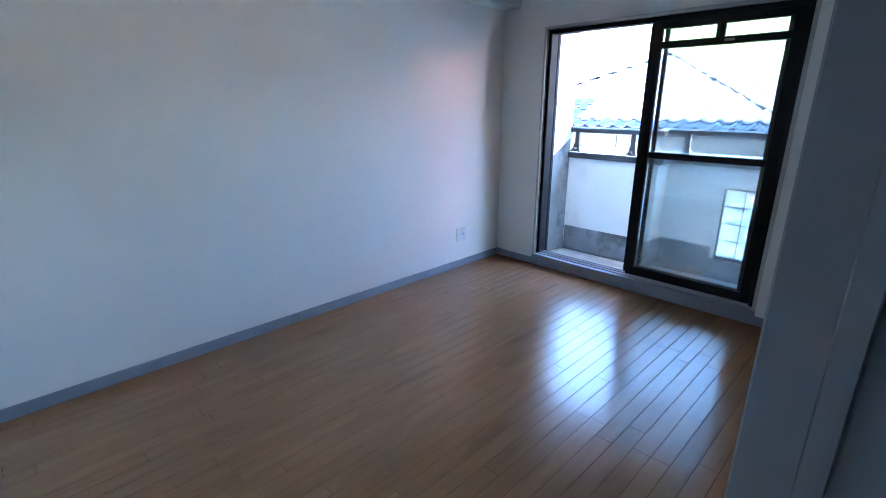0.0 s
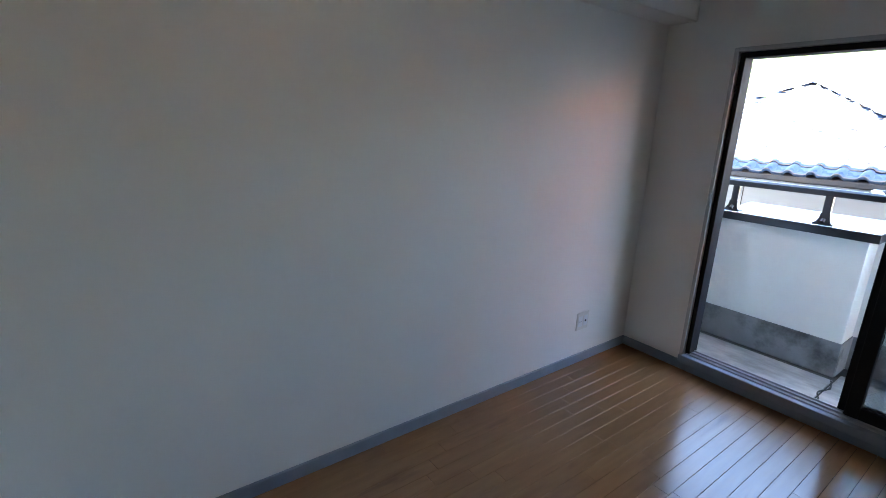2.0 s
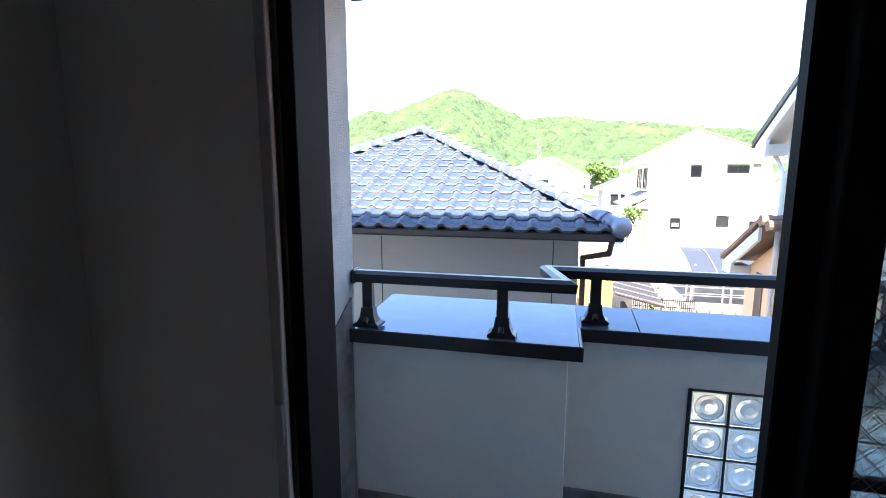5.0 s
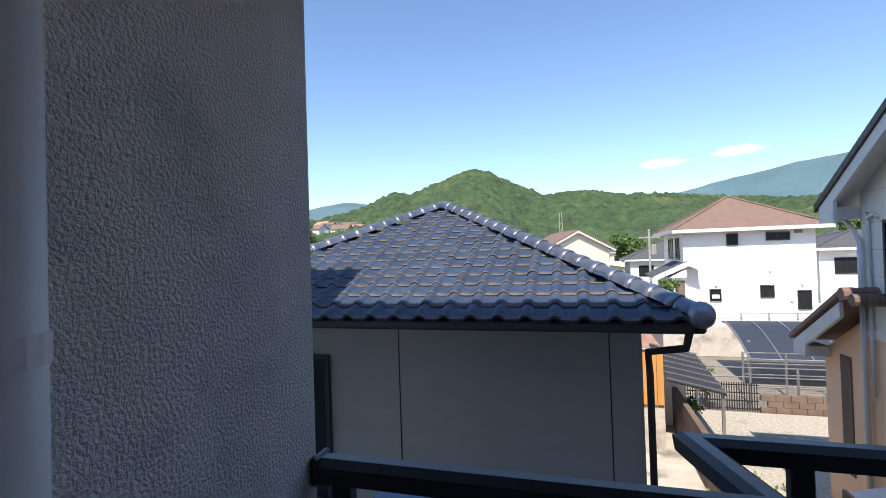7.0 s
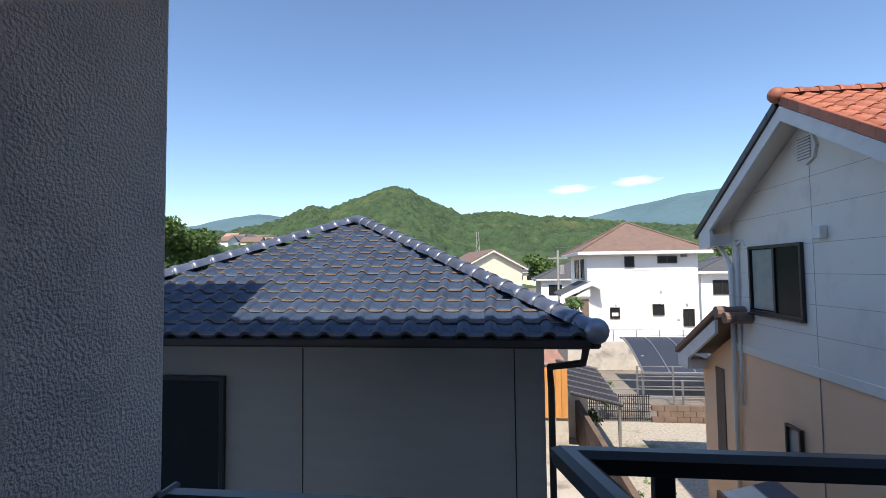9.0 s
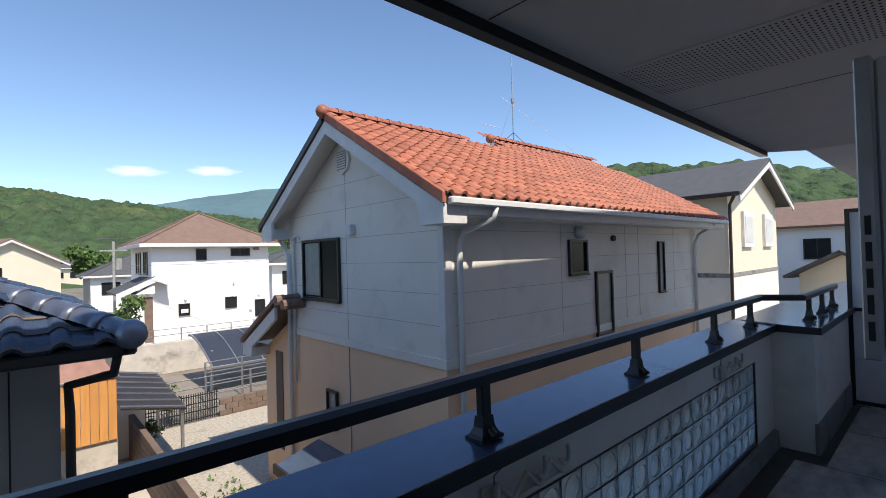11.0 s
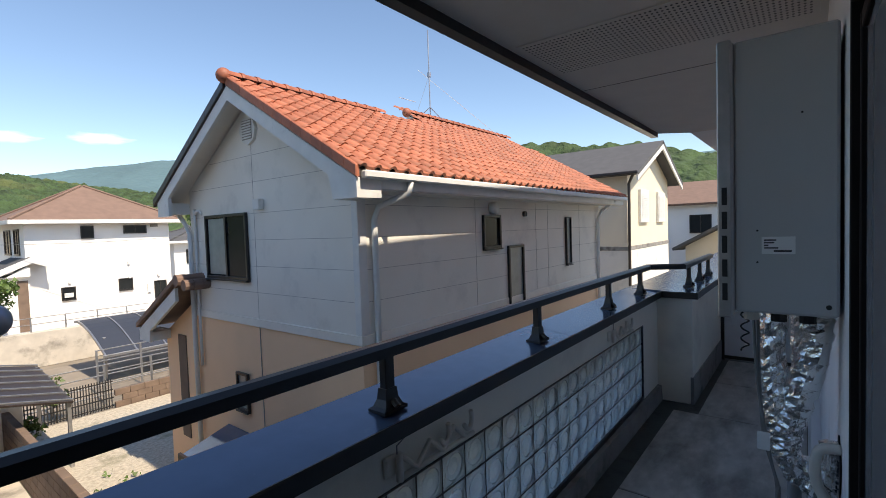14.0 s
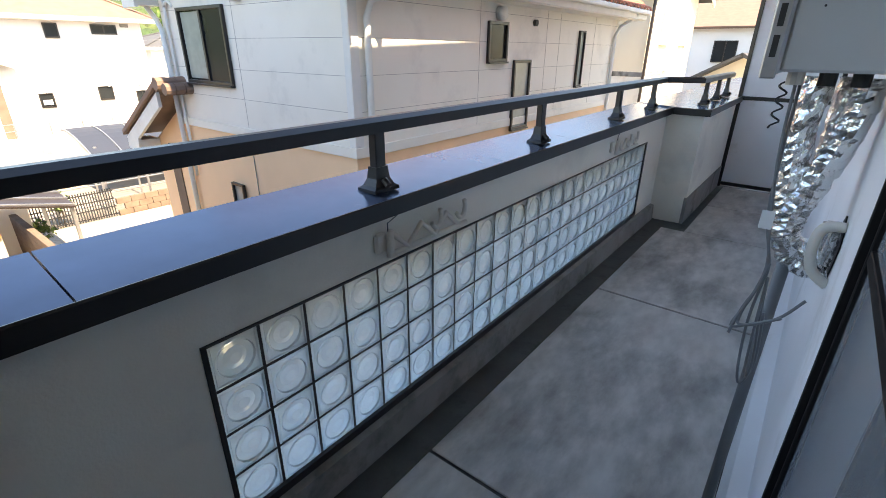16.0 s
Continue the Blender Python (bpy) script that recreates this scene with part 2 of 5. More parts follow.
ct.links.new(c_tr.outputs[0], c_mx.inputs[1])
ct.links.new(c_em.outputs[0], c_mx.inputs[2])
ct.links.new(c_mx.outputs[0], ct.nodes["Material Output"].inputs[0])
M_POLE = mat("concrete_pole", (0.33, 0.32, 0.30), 0.9, var=0.1)
M_INK = mat("printed_ink", (0.05, 0.05, 0.055), 0.6, bump=0)
M_LABEL = mat("white_label", (0.72, 0.73, 0.73), 0.4, bump=0, var=0.02)


# ---- mesh helpers ----
def box(bm, x0, x1, y0, y1, z0, z1, bev=0.0, m=None):
    """A box between two corners, its edges bevelled, added to bm."""
    r = bmesh.ops.create_cube(bm, size=1)
    vs = r["verts"]
    for v in vs:
        v.co = Vector((x0 + (v.co.x + 0.5) * (x1 - x0), y0 + (v.co.y + 0.5) * (y1 - y0), z0 + (v.co.z + 0.5) * (z1 - z0)))
    if m is not None:
        bmesh.ops.transform(bm, matrix=m, verts=vs)
    if bev:
        es = list({e for v in vs for e in v.link_edges})
        bmesh.ops.bevel(bm, geom=es, offset=bev, segments=1, affect="EDGES", profile=0.5)
    return bm


def B(x0, x1, y0, y1, z0, z1, bev=0.0, m=None):
    return box(bmesh.new(), min(x0, x1), max(x0, x1), min(y0, y1), max(y0, y1), min(z0, z1), max(z0, z1), bev, m)


def faces(bm, pts, fs):
    vs = [bm.verts.new(p) for p in pts]
    for f in fs:
        bm.faces.new([vs[i] for i in f])
    return bm


def prism(pts, axis, a, b, bm=None):
    """A closed outline of 2D points, drawn out along one axis from a to b."""
    bm = bm or bmesh.new()
    def put(p, c):
        return {"x": (c, p[0], p[1]), "y": (p[0], c, p[1]), "z": (p[0], p[1], c)}[axis]
    n = len(pts)
    v0 = [bm.verts.new(put(p, a)) for p in pts]
    v1 = [bm.verts.new(put(p, b)) for p in pts]
    bm.faces.new(v0)
    bm.faces.new(v1[::-1])
    for i in range(n):
        bm.faces.new([v0[i], v1[i], v1[(i + 1) % n], v0[(i + 1) % n]][::-1])
    bmesh.ops.recalc_face_normals(bm, faces=bm.faces)
    return bm


def tube(pts, r, seg=10, bm=None, wob=0.0, fine=1):
    """A round pipe along points; wob crumples its skin."""
    bm = bm or bmesh.new()
    P = [Vector(p) for p in pts]
    if fine > 1:
        Q = []
        for i in range(len(P) - 1):
            p0, p1, p2, p3 = P[max(i - 1, 0)], P[i], P[i + 1], P[min(i + 2, len(P) - 1)]
            for k in range(fine):
                t = k / fine
                Q.append(0.5 * ((2 * p1) + (p2 - p0) * t + (2 * p0 - 5 * p1 + 4 * p2 - p3) * t * t + (3 * p1 - p0 - 3 * p2 + p3) * t ** 3))
        P = Q + [P[-1]]
    rings = []
    side = None
    for i, p in enumerate(P):
        d = (P[min(i + 1, len(P) - 1)] - P[max(i - 1, 0)]).normalized()
        if side is None:
            side = d.orthogonal().normalized()
        side = (side - d * side.dot(d)).normalized()
        up = d.cross(side)
        ring = []
        for k in range(seg):
            a = 2 * math.pi * k / seg
            rr = r * (1 + wob * random.uniform(-1, 1))
            ring.append(bm.verts.new(p + side * math.cos(a) * rr + up * math.sin(a) * rr))
        rings.append(ring)
    for a, b in zip(rings, rings[1:]):
        for k in range(seg):
            bm.faces.new([a[k], a[(k + 1) % seg], b[(k + 1) % seg], b[k]])
    bm.faces.new(rings[0][::-1])
    bm.faces.new(rings[-1])
    return bm


def obj(name, bm, material, smooth=False):
    me = bpy.data.meshes.new(name)
    bm.to_mesh(me)
    bm.free()
    me.materials.append(material)
    if smooth:
        for p in me.polygons:
            p.use_smooth = True
    return new(name, me)


def part(name, bm, material, parent, label="", smooth=False):
    o = obj(name, bm, material, smooth)
    o.parent = parent
    if label:
        o["label"] = label
    return o


def thing(name, label, category, group="", kind="", at=(0, 0, 0)):
    e = new(name)
    e.empty_display_size = 0.1
    return tagged(e, label, category, group, kind)


def struct(name, bm, material, label, category, smooth=False):
    return tagged(obj(name, bm, material, smooth), label, category, "", "structure")


def wall_with_holes(axis, at0, at1, u0, u1, z0, z1, holes):
    """A wall slab normal to axis, from u0 to u1, with square openings (u0, u1, z0, z1)."""
    bm = bmesh.new()
    us = sorted({u0, u1, *[h[0] for h in holes], *[h[1] for h in holes]})
    zs = sorted({z0, z1, *[h[2] for h in holes], *[h[3] for h in holes]})
    nu, nz = len(us) - 1, len(zs) - 1
    solid = [[not any(h[0] <= (us[i] + us[i + 1]) / 2 <= h[1] and h[2] <= (zs[j] + zs[j + 1]) / 2 <= h[3] for h in holes) for j in range(nz)] for i in range(nu)]
    cache = {}
    def V(i, j, k):
        if (i, j, k) not in cache:
            c = (at0, at1)[k]
            cache[i, j, k] = bm.verts.new((c, us[i], zs[j]) if axis == "x" else (us[i], c, zs[j]))
        return cache[i, j, k]
    def ok(i, j):
        return 0 <= i < nu and 0 <= j < nz and solid[i][j]
    for i in range(nu):
        for j in range(nz):
            if not solid[i][j]:
                continue
            for k in (0, 1):
                bm.faces.new([V(i, j, k), V(i + 1, j, k), V(i + 1, j + 1, k), V(i, j + 1, k)])
            for (di, dj, a, b) in ((-1, 0, (i, j), (i, j + 1)), (1, 0, (i + 1, j), (i + 1, j + 1)), (0, -1, (i, j), (i + 1, j)), (0, 1, (i, j + 1), (i + 1, j + 1))):
                if not ok(i + di, j + dj):
                    bm.faces.new([V(*a, 0), V(*b, 0), V(*b, 1), V(*a, 1)])
    bmesh.ops.recalc_face_normals(bm, faces=bm.faces)
    return bm

# ---- room shell ----
XL, XR, YB, YW, YO = -2.90, -0.30, 0.0, 3.66, 3.86
FZ, TOPZ, CAPZ = -0.18, 2.42, 0.885
WX0, WX1, WZ0, WZ1 = -2.47, -0.79, 0.10, 1.92
floor = struct("floor", B(XL, 1.2, -0.3, YW, -0.16, -0.018), M_UNDER, "dark joints under a varnished board floor", "floor")
struct("ceiling", B(XL - 0.15, 1.4, -0.5, YO, 2.36, 2.46), M_CEIL, "off-white papered ceiling of the empty room", "ceiling")
struct("wall_left", B(XL - 0.15, XL, -0.3, YO, -0.2, 2.36), M_PAPER, "off-white papered wall of the empty room", "wall")
struct("wall_window", wall_with_holes("y", YW, YW + 0.105, XL + 0.001, 1.2, -0.2, 2.36, [(WX0, WX1, WZ0 - 0.05, WZ1)]), M_PAPER, "papered wall around the balcony window", "wall")
struct("wall_back", B(XL, XR, -0.12, YB, 0, 2.36), M_PAPER, "papered wall with a light switch", "wall")
struct("wall_right", wall_with_holes("x", XR, XR + 0.14, -0.12, YW, 0, 2.36, [(0.10, 0.97, 0, 2.02)]), M_PAPER, "papered wall with the room doorway", "wall")
struct("wall_hall", B(1.1, 1.2, -0.3, YW, 0, 2.36), M_PAPER, "plain hallway wall outside the doorway", "wall")
struct("wall_hall_end", B(XR, 1.2, -0.3, -0.2, 0, 2.36), M_PAPER, "plain hallway end wall", "wall")
struct("ceiling_beam", B(XL, XL + 0.17, YB, YW, 2.105, 2.358, 0.004), M_PAPER, "papered boxed beam along the top of the wall", "beam")
bb = tagged(thing("baseboard", "narrow grey vinyl skirting along the floor", "baseboard"), kind="structure")
part("baseboard_run", prism([(XL, 0), (XL + 0.009, 0), (XL + 0.009, 0.056), (XL + 0.006, 0.061), (XL, 0.062)], "y", YB, YW), M_BASE, bb)
part("baseboard_run", B(XL + 0.01, XR, YW - 0.009, YW, 0, 0.062, 0.002), M_BASE, bb)
part("baseboard_run", B(XL + 0.01, XR, YB, YB + 0.009, 0, 0.062, 0.002), M_BASE, bb)
part("baseboard_run", B(XR - 0.009, XR, 1.06, YW - 0.01, 0, 0.062, 0.002), M_BASE, bb)

# doorway lining and casing, the door leaf swung out of view
dj = tagged(thing("door_1", "grey painted door lining with a stepped stop", "door frame"), kind="structure")
part("jamb", B(XR - 0.012, XR + 0.152, 0.93, 0.968, 0, 2.0, 0.003), M_JAMB, dj)
part("jamb", B(XR - 0.012, XR + 0.152, 0.102, 0.138, 0, 2.0, 0.003), M_JAMB, dj)
part("door_stop", B(XR + 0.055, XR + 0.085, 0.912, 0.929, 0, 1.98, 0.002), M_JAMB, dj)
part("head", B(XR - 0.012, XR + 0.152, 0.102, 0.968, 2.0, 2.03, 0.003), M_JAMB, dj)
part("casing", B(XR - 0.018, XR - 0.002, 0.97, 1.03, 0, 2.06, 0.003), M_JAMB, dj)
part("casing", B(XR - 0.018, XR - 0.002, 0.04, 0.10, 0, 2.06, 0.003), M_JAMB, dj)


def outlet(name, label, cat, sockets=True):
    """A wall plate facing +x at the origin, with its inset module."""
    t = thing(name, label, cat)
    part("plate", B(0, 0.007, -0.058, 0.058, -0.060, 0.060, 0.0025), M_PLATE, t)
    if sockets:
        part("socket", B(0.0065, 0.0095, -0.045, -0.005, -0.035, 0.035, 0.001), M_LABEL, t)
        part("socket", B(0.0065, 0.0095, 0.005, 0.045, -0.035, 0.035, 0.001), M_LABEL, t)
        for dy in (-0.032, -0.020):
            part("slot", B(0.0092, 0.0099, dy, dy + 0.002, -0.005, 0.006), M_DARK, t)
        part("aerial_hole", tube([(0.009, 0.025, 0), (0.0115, 0.025, 0)], 0.007, 10), M_DARK, t)
    else:
        part("rocker", B(0.0065, 0.010, -0.022, 0.022, -0.034, 0.034, 0.001), M_LABEL, t)
    return t


outlet("wall_outlet", "cream plastic double wall outlet above the skirting", "outlet").matrix_world = pose(XL, 3.150, 0.294)
outlet("light_switch", "cream plastic light switch plate low on the wall", "switch", False).matrix_world = pose(-2.66, YB, 0.30, 0, 0, 90)

# ---- balcony window ----
win = tagged(thing("window_1", "dark bronze sliding balcony window, one half slid open", "window"), kind="structure")
TR = 0.022
part("trim", B(WX0 - TR, WX0, YW - 0.012, YW + 0.018, WZ0 - TR, WZ1 + TR, 0.002), M_TRIM, win, "pale aluminium edge trim")
part("trim", B(WX1, WX1 + TR, YW - 0.012, YW + 0.018, WZ0 - TR, WZ1 + TR, 0.002), M_TRIM, win, "pale aluminium edge trim")
part("trim", B(WX0, WX1, YW - 0.012, YW + 0.018, WZ1, WZ1 + TR, 0.002), M_TRIM, win, "pale aluminium edge trim")
part("sill", B(WX0 - TR, WX1 + TR, YW - 0.022, YW + 0.018, WZ0 - 0.05, WZ0, 0.003), M_BASE, win, "grey painted sill board")
part("track", B(WX0, WX1, YW + 0.019, YW + 0.112, WZ0 - 0.05, WZ0 + 0.008, 0.002), M_ALU, win, "aluminium bottom track")
for yy in (YW + 0.042, YW + 0.082):
    part("track_rib", B(WX0 + 0.03, WX1 - 0.03, yy - 0.003, yy + 0.003, WZ0 + 0.009, WZ0 + 0.020), M_ALU, win)
part("outer_frame", B(WX0, WX0 + 0.028, YW + 0.019, YW + 0.112, WZ0 + 0.009, WZ1, 0.002), M_FRAME, win)
part("outer_frame", B(WX1 - 0.028, WX1, YW + 0.019, YW + 0.112, WZ0 + 0.009, WZ1, 0.002), M_FRAME, win)
part("outer_frame", B(WX0 + 0.028, WX1 - 0.028, YW + 0.019, YW + 0.112, WZ1 - 0.03, WZ1, 0.002), M_FRAME, win)
part("latch_strike", B(WX0 - 0.016, WX0 - 0.002, YW - 0.02, YW - 0.012, 1.07, 1.15, 0.002), M_ALU, win)


def sash(x0, x1, y, label):
    """One glazed sash with a transom light, a mid rail and wired glass."""
    s = part("sash", B(x0, x0 + 0.058, y - 0.017, y + 0.017, WZ0 + 0.022, WZ1 - 0.032, 0.003), M_FRAME, win, label)
    part("stile", B(x1 - 0.058, x1, y - 0.017, y + 0.017, WZ0 + 0.022, WZ1 - 0.032, 0.003), M_FRAME, s)
    for za, zb in ((WZ0 + 0.022, WZ0 + 0.085), (1.005, 1.045), (1.725, 1.765), (WZ1 - 0.075, WZ1 - 0.032)):
        part("rail", B(x0 + 0.058, x1 - 0.058, y - 0.014, y + 0.014, za, zb, 0.002), M_FRAME, s)
    xm = (x0 + x1) / 2
    part("transom_bar", B(xm - 0.014, xm + 0.014, y - 0.013, y + 0.013, 1.765, WZ1 - 0.075, 0.002), M_FRAME, s)
    part("vent_catch", B(xm + 0.02, xm + 0.075, y - 0.022, y - 0.014, 1.738, 1.752, 0.002), M_ALU, s)
    for za, zb in ((WZ0 + 0.085, 1.005), (1.045, 1.725), (1.765, WZ1 - 0.075)):
        g = part("pane", B(x0 + 0.05, x1 - 0.05, y - 0.003, y + 0.003, za - 0.005, zb + 0.005), M_WINGLASS, s)
        g.visible_shadow = False
    bm = bmesh.new()
    xa, xb, za, zb, st, w = x0 + 0.058, x1 - 0.058, WZ0 + 0.085, WZ1 - 0.075, 0.034, 0.0009
    for sgn in (1, -1):
        k = -80
        while k < 110:
            c = k * st
            k += 1
            p = []
            for x in (xa, xb):
                p.append((x, za + c + sgn * (x - xa)))
            (xA, zA), (xB, zB) = p
            lo, hi = (za, zb)
            if sgn > 0:
                if zA < lo: xA, zA = xA + (lo - zA), lo
                if zB > hi: xB, zB = xB - (zB - hi), hi
            else:
                if zA > hi: xA, zA = xA + (zA - hi), hi
                if zB < lo: xB, zB = xB - (lo - zB), lo
            if xB - xA < 0.01:
                continue
            faces(bm, [(xA, y - 0.0042, zA - w), (xB, y - 0.0042, zB - w), (xB, y - 0.0042, zB + w), (xA, y - 0.0042, zA + w), (xA, y - 0.0036, zA), (xB, y - 0.0036, zB)], [(0, 1, 2, 3), (0, 4, 5, 1), (3, 2, 5, 4)])
    part("wire_mesh", bm, M_WIRE, s, "fine diamond safety wire in the glass")
    return s


sash(-1.655, WX1 - 0.03, YW + 0.042, "fixed-side wired glass sash with a transom")
part("outer_sill", prism([(YW + 0.113, 0.085), (YO + 0.03, 0.012), (YO + 0.03, -0.005), (YW + 0.113, 0.0)], "x", WX0 - 0.03, WX1 + 0.03), M_ALU, win, "sloping aluminium outer sill")
sash(-1.690, WX1 - 0.06, YW + 0.082, "slid-open wired glass sash behind the other")

for a in ((WX0 - 0.034, WX0 - 0.014, 0.02, WZ1 + 0.028), (WX1 + 0.020, WX1 + 0.034, 0.02, WZ1 + 0.028), (WX0 - 0.012, WX1 + 0.018, WZ1 + 0.012, WZ1 + 0.028)):
    part("outside_frame", B(a[0], a[1], YO - 0.012, YO + 0.018, a[2], a[3], 0.002), M_FRAME, win)
scr_y = YO - 0.004
isc = part("insect_screen", B(-1.64, -1.612, scr_y - 0.009, scr_y + 0.009, WZ0 - 0.02, WZ1 - 0.01, 0.002), M_FRAME, win, "grey mesh insect screen in a dark frame")
part("screen_stile", B(WX1 + 0.004, WX1 + 0.018, scr_y - 0.009, scr_y + 0.009, WZ0 - 0.02, WZ1 - 0.01, 0.002), M_FRAME, isc)
for za, zb in ((WZ0 - 0.02, WZ0 + 0.03), (1.01, 1.035), (WZ1 - 0.04, WZ1 - 0.01)):
    part("screen_rail", B(-1.611, WX1 + 0.003, scr_y - 0.008, scr_y + 0.008, za, zb, 0.002), M_FRAME, isc)
part("screen_mesh", B(-1.615, WX1 + 0.006, scr_y - 0.0005, scr_y + 0.0005, WZ0, WZ1 - 0.02), M_SCREEN, isc, "fine grey insect mesh")

# ---- balcony ----
PI_L, PI_R, PX = 4.86, 5.11, -1.95      # inner faces of the parapet and its step
PO = 5.34                                # outer face
struct("wall_exterior", wall_with_holes("y", YW + 0.107, YO + 0.012, XL + 0.005, 9.0, -3.6, TOPZ, [(WX0 - 0.035, WX1 + 0.035, WZ0 - 0.10, WZ1 + 0.03)]), M_EXTWALL, "white rough painted outside wall of the building", "wall")
struct("wall_stucco", B(XL - 0.9, XL, YO + 0.014, 4.88, -3.6, TOPZ + 0.3, 0.006), M_STUCCO, "grey sprayed stucco end wall of the balcony", "wall")
# thin darker sheet with a slanting top, laid on the lower stucco
struct("wall_stucco_patch", prism([(4.0, FZ), (4.84, FZ), (4.84, 1.02), (4.62, 0.90), (4.0, 0.60)], "x", XL + 0.001, XL + 0.006), M_SKIRT, "darker smooth patch low on the stucco wall", "wall")
struct("balcony_slab", B(XL, 9.0, YO, PO, FZ - 0.16, FZ - 0.014), M_GUTTER, "damp dark balcony slab below the screed", "floor")

# parapet: masonry round the glass-block panel
GX0, GX1, GZ0, GZ1 = -1.415, 2.425, -0.015, 0.625
parapet = struct("parapet", wall_with_holes("y", PI_R, PO, PX, 2.95, FZ - 0.014, CAPZ - 0.05, [(GX0, GX1, GZ0, GZ1)]), M_PARAPET, "cream painted balcony parapet with a glass block panel", "parapet")
struct("parapet_step", B(XL + 0.002, PX, PI_L, PO, FZ - 0.014, CAPZ - 0.05, 0.004), M_PARAPET, "cream painted projecting end of the parapet", "parapet")
struct("parapet_pier", B(2.951, 9.0, 4.80, PO, FZ - 0.014, CAPZ - 0.05, 0.004), M_PARAPET, "cream painted pier of the parapet", "parapet")
struct("parapet_below", B(XL, 9.0, PI_R + 0.02, PO, -3.6, FZ - 0.165), M_PARAPET, "cream painted outside of the lower storey", "wall")
struct("skirt_left", B(XL + 0.002, PX + 0.006, PI_L - 0.010, PI_L + 0.02, FZ - 0.012, 0.07, 0.003), M_SKIRT, "grey weathered mortar skirting", "skirting")
struct("skirt_left_side", B(PX - 0.002, PX + 0.010, PI_L, PI_R, FZ - 0.012, 0.07, 0.003), M_SKIRT, "grey weathered mortar skirting", "skirting")
struct("skirt_middle", B(PX + 0.01, GX0 - 0.05, PI_R - 0.010, PI_R + 0.01, FZ - 0.012, 0.07, 0.003), M_SKIRT, "grey weathered mortar skirting", "skirting")
struct("skirt_glass", prism([(PI_R + 0.02, FZ - 0.012), (PI_R - 0.045, FZ - 0.012), (PI_R - 0.035, -0.05), (PI_R + 0.02, -0.04)], "x", GX0 - 0.05, 2.94), M_SKIRT, "grey mortar kerb below the glass blocks", "kerb")
struct("skirt_pier", B(2.94, 4.9, 4.79, 4.82, FZ - 0.012, 0.07, 0.003), M_SKIRT, "grey weathered mortar skirting", "skirting")
struct("wall_kerb", prism([(YO + 0.012, FZ - 0.012), (YO + 0.085, FZ - 0.012), (YO + 0.065, 0.0), (YO + 0.012, 0.04)], "x", XL + 0.01, 6.0), M_EXTWALL, "white painted upstand at the wall foot", "kerb")

struct("skirt_ledge", B(GX0 - 0.03, GX1 + 0.03, PI_R - 0.035, PI_R - 0.012, FZ - 0.011, -0.105, 0.004), M_SKIRT, "weathered mortar ledge below the glass blocks", "skirting")


gpan = tagged(thing("glass_block_frame", "dark metal frame of the glass block panel", "frame"), kind="structure")
for a in ((GX0 - 0.012, GX0 + 0.004, GZ0, GZ1), (GX1 - 0.004, GX1 + 0.02, GZ0, GZ1), (GX0 - 0.012, GX1 + 0.02, GZ0 - 0.035, GZ0 + 0.004), (GX0 - 0.012, GX1 + 0.02, GZ1 - 0.004, GZ1 + 0.006)):
    part("frame_bar", B(a[0], a[1], PI_R - 0.004, PI_R + 0.03, a[2], a[3], 0.001), M_BRONZE, gpan)
for c in range(1, 24):
    part("joint", B(GX0 + c * 0.16 - 0.0056, GX0 + c * 0.16 + 0.0056, PI_R + 0.012, PI_R + 0.05, GZ0, GZ1), M_BRONZE, gpan)
for r in range(1, 4):
    part("joint", B(GX0, GX1, PI_R + 0.0118, PI_R + 0.0502, GZ0 + r * 0.16 - 0.0056, GZ0 + r * 0.16 + 0.0056), M_BRONZE, gpan)


def sweep_cap(pts, prof):
    """A mitred cap or rail along corner points in plan; prof gives (offset, z) pairs."""
    bm = bmesh.new()
    P = [Vector((p[0], p[1], 0)) for p in pts]
    rings = []
    for i, p in enumerate(P):
        a = (P[i] - P[i - 1]).normalized() if i else (P[1] - P[0]).normalized()
        b = (P[i + 1] - P[i]).normalized() if i < len(P) - 1 else a
        na, nb = Vector((-a.y, a.x, 0)), Vector((-b.y, b.x, 0))
        n = (na + nb)
        n = n / max(0.3, n.dot(na))
        rings.append([bm.verts.new((p.x + n.x * o, p.y + n.y * o, z)) for o, z in prof])
    k = len(prof)
    for a, b in zip(rings, rings[1:]):
        for j in range(k):
            bm.faces.new([a[j], a[(j + 1) % k], b[(j + 1) % k], b[j]])
    bm.faces.new(rings[0])
    bm.faces.new(rings[-1][::-1])
    bmesh.ops.recalc_face_normals(bm, faces=bm.faces)
    return bm


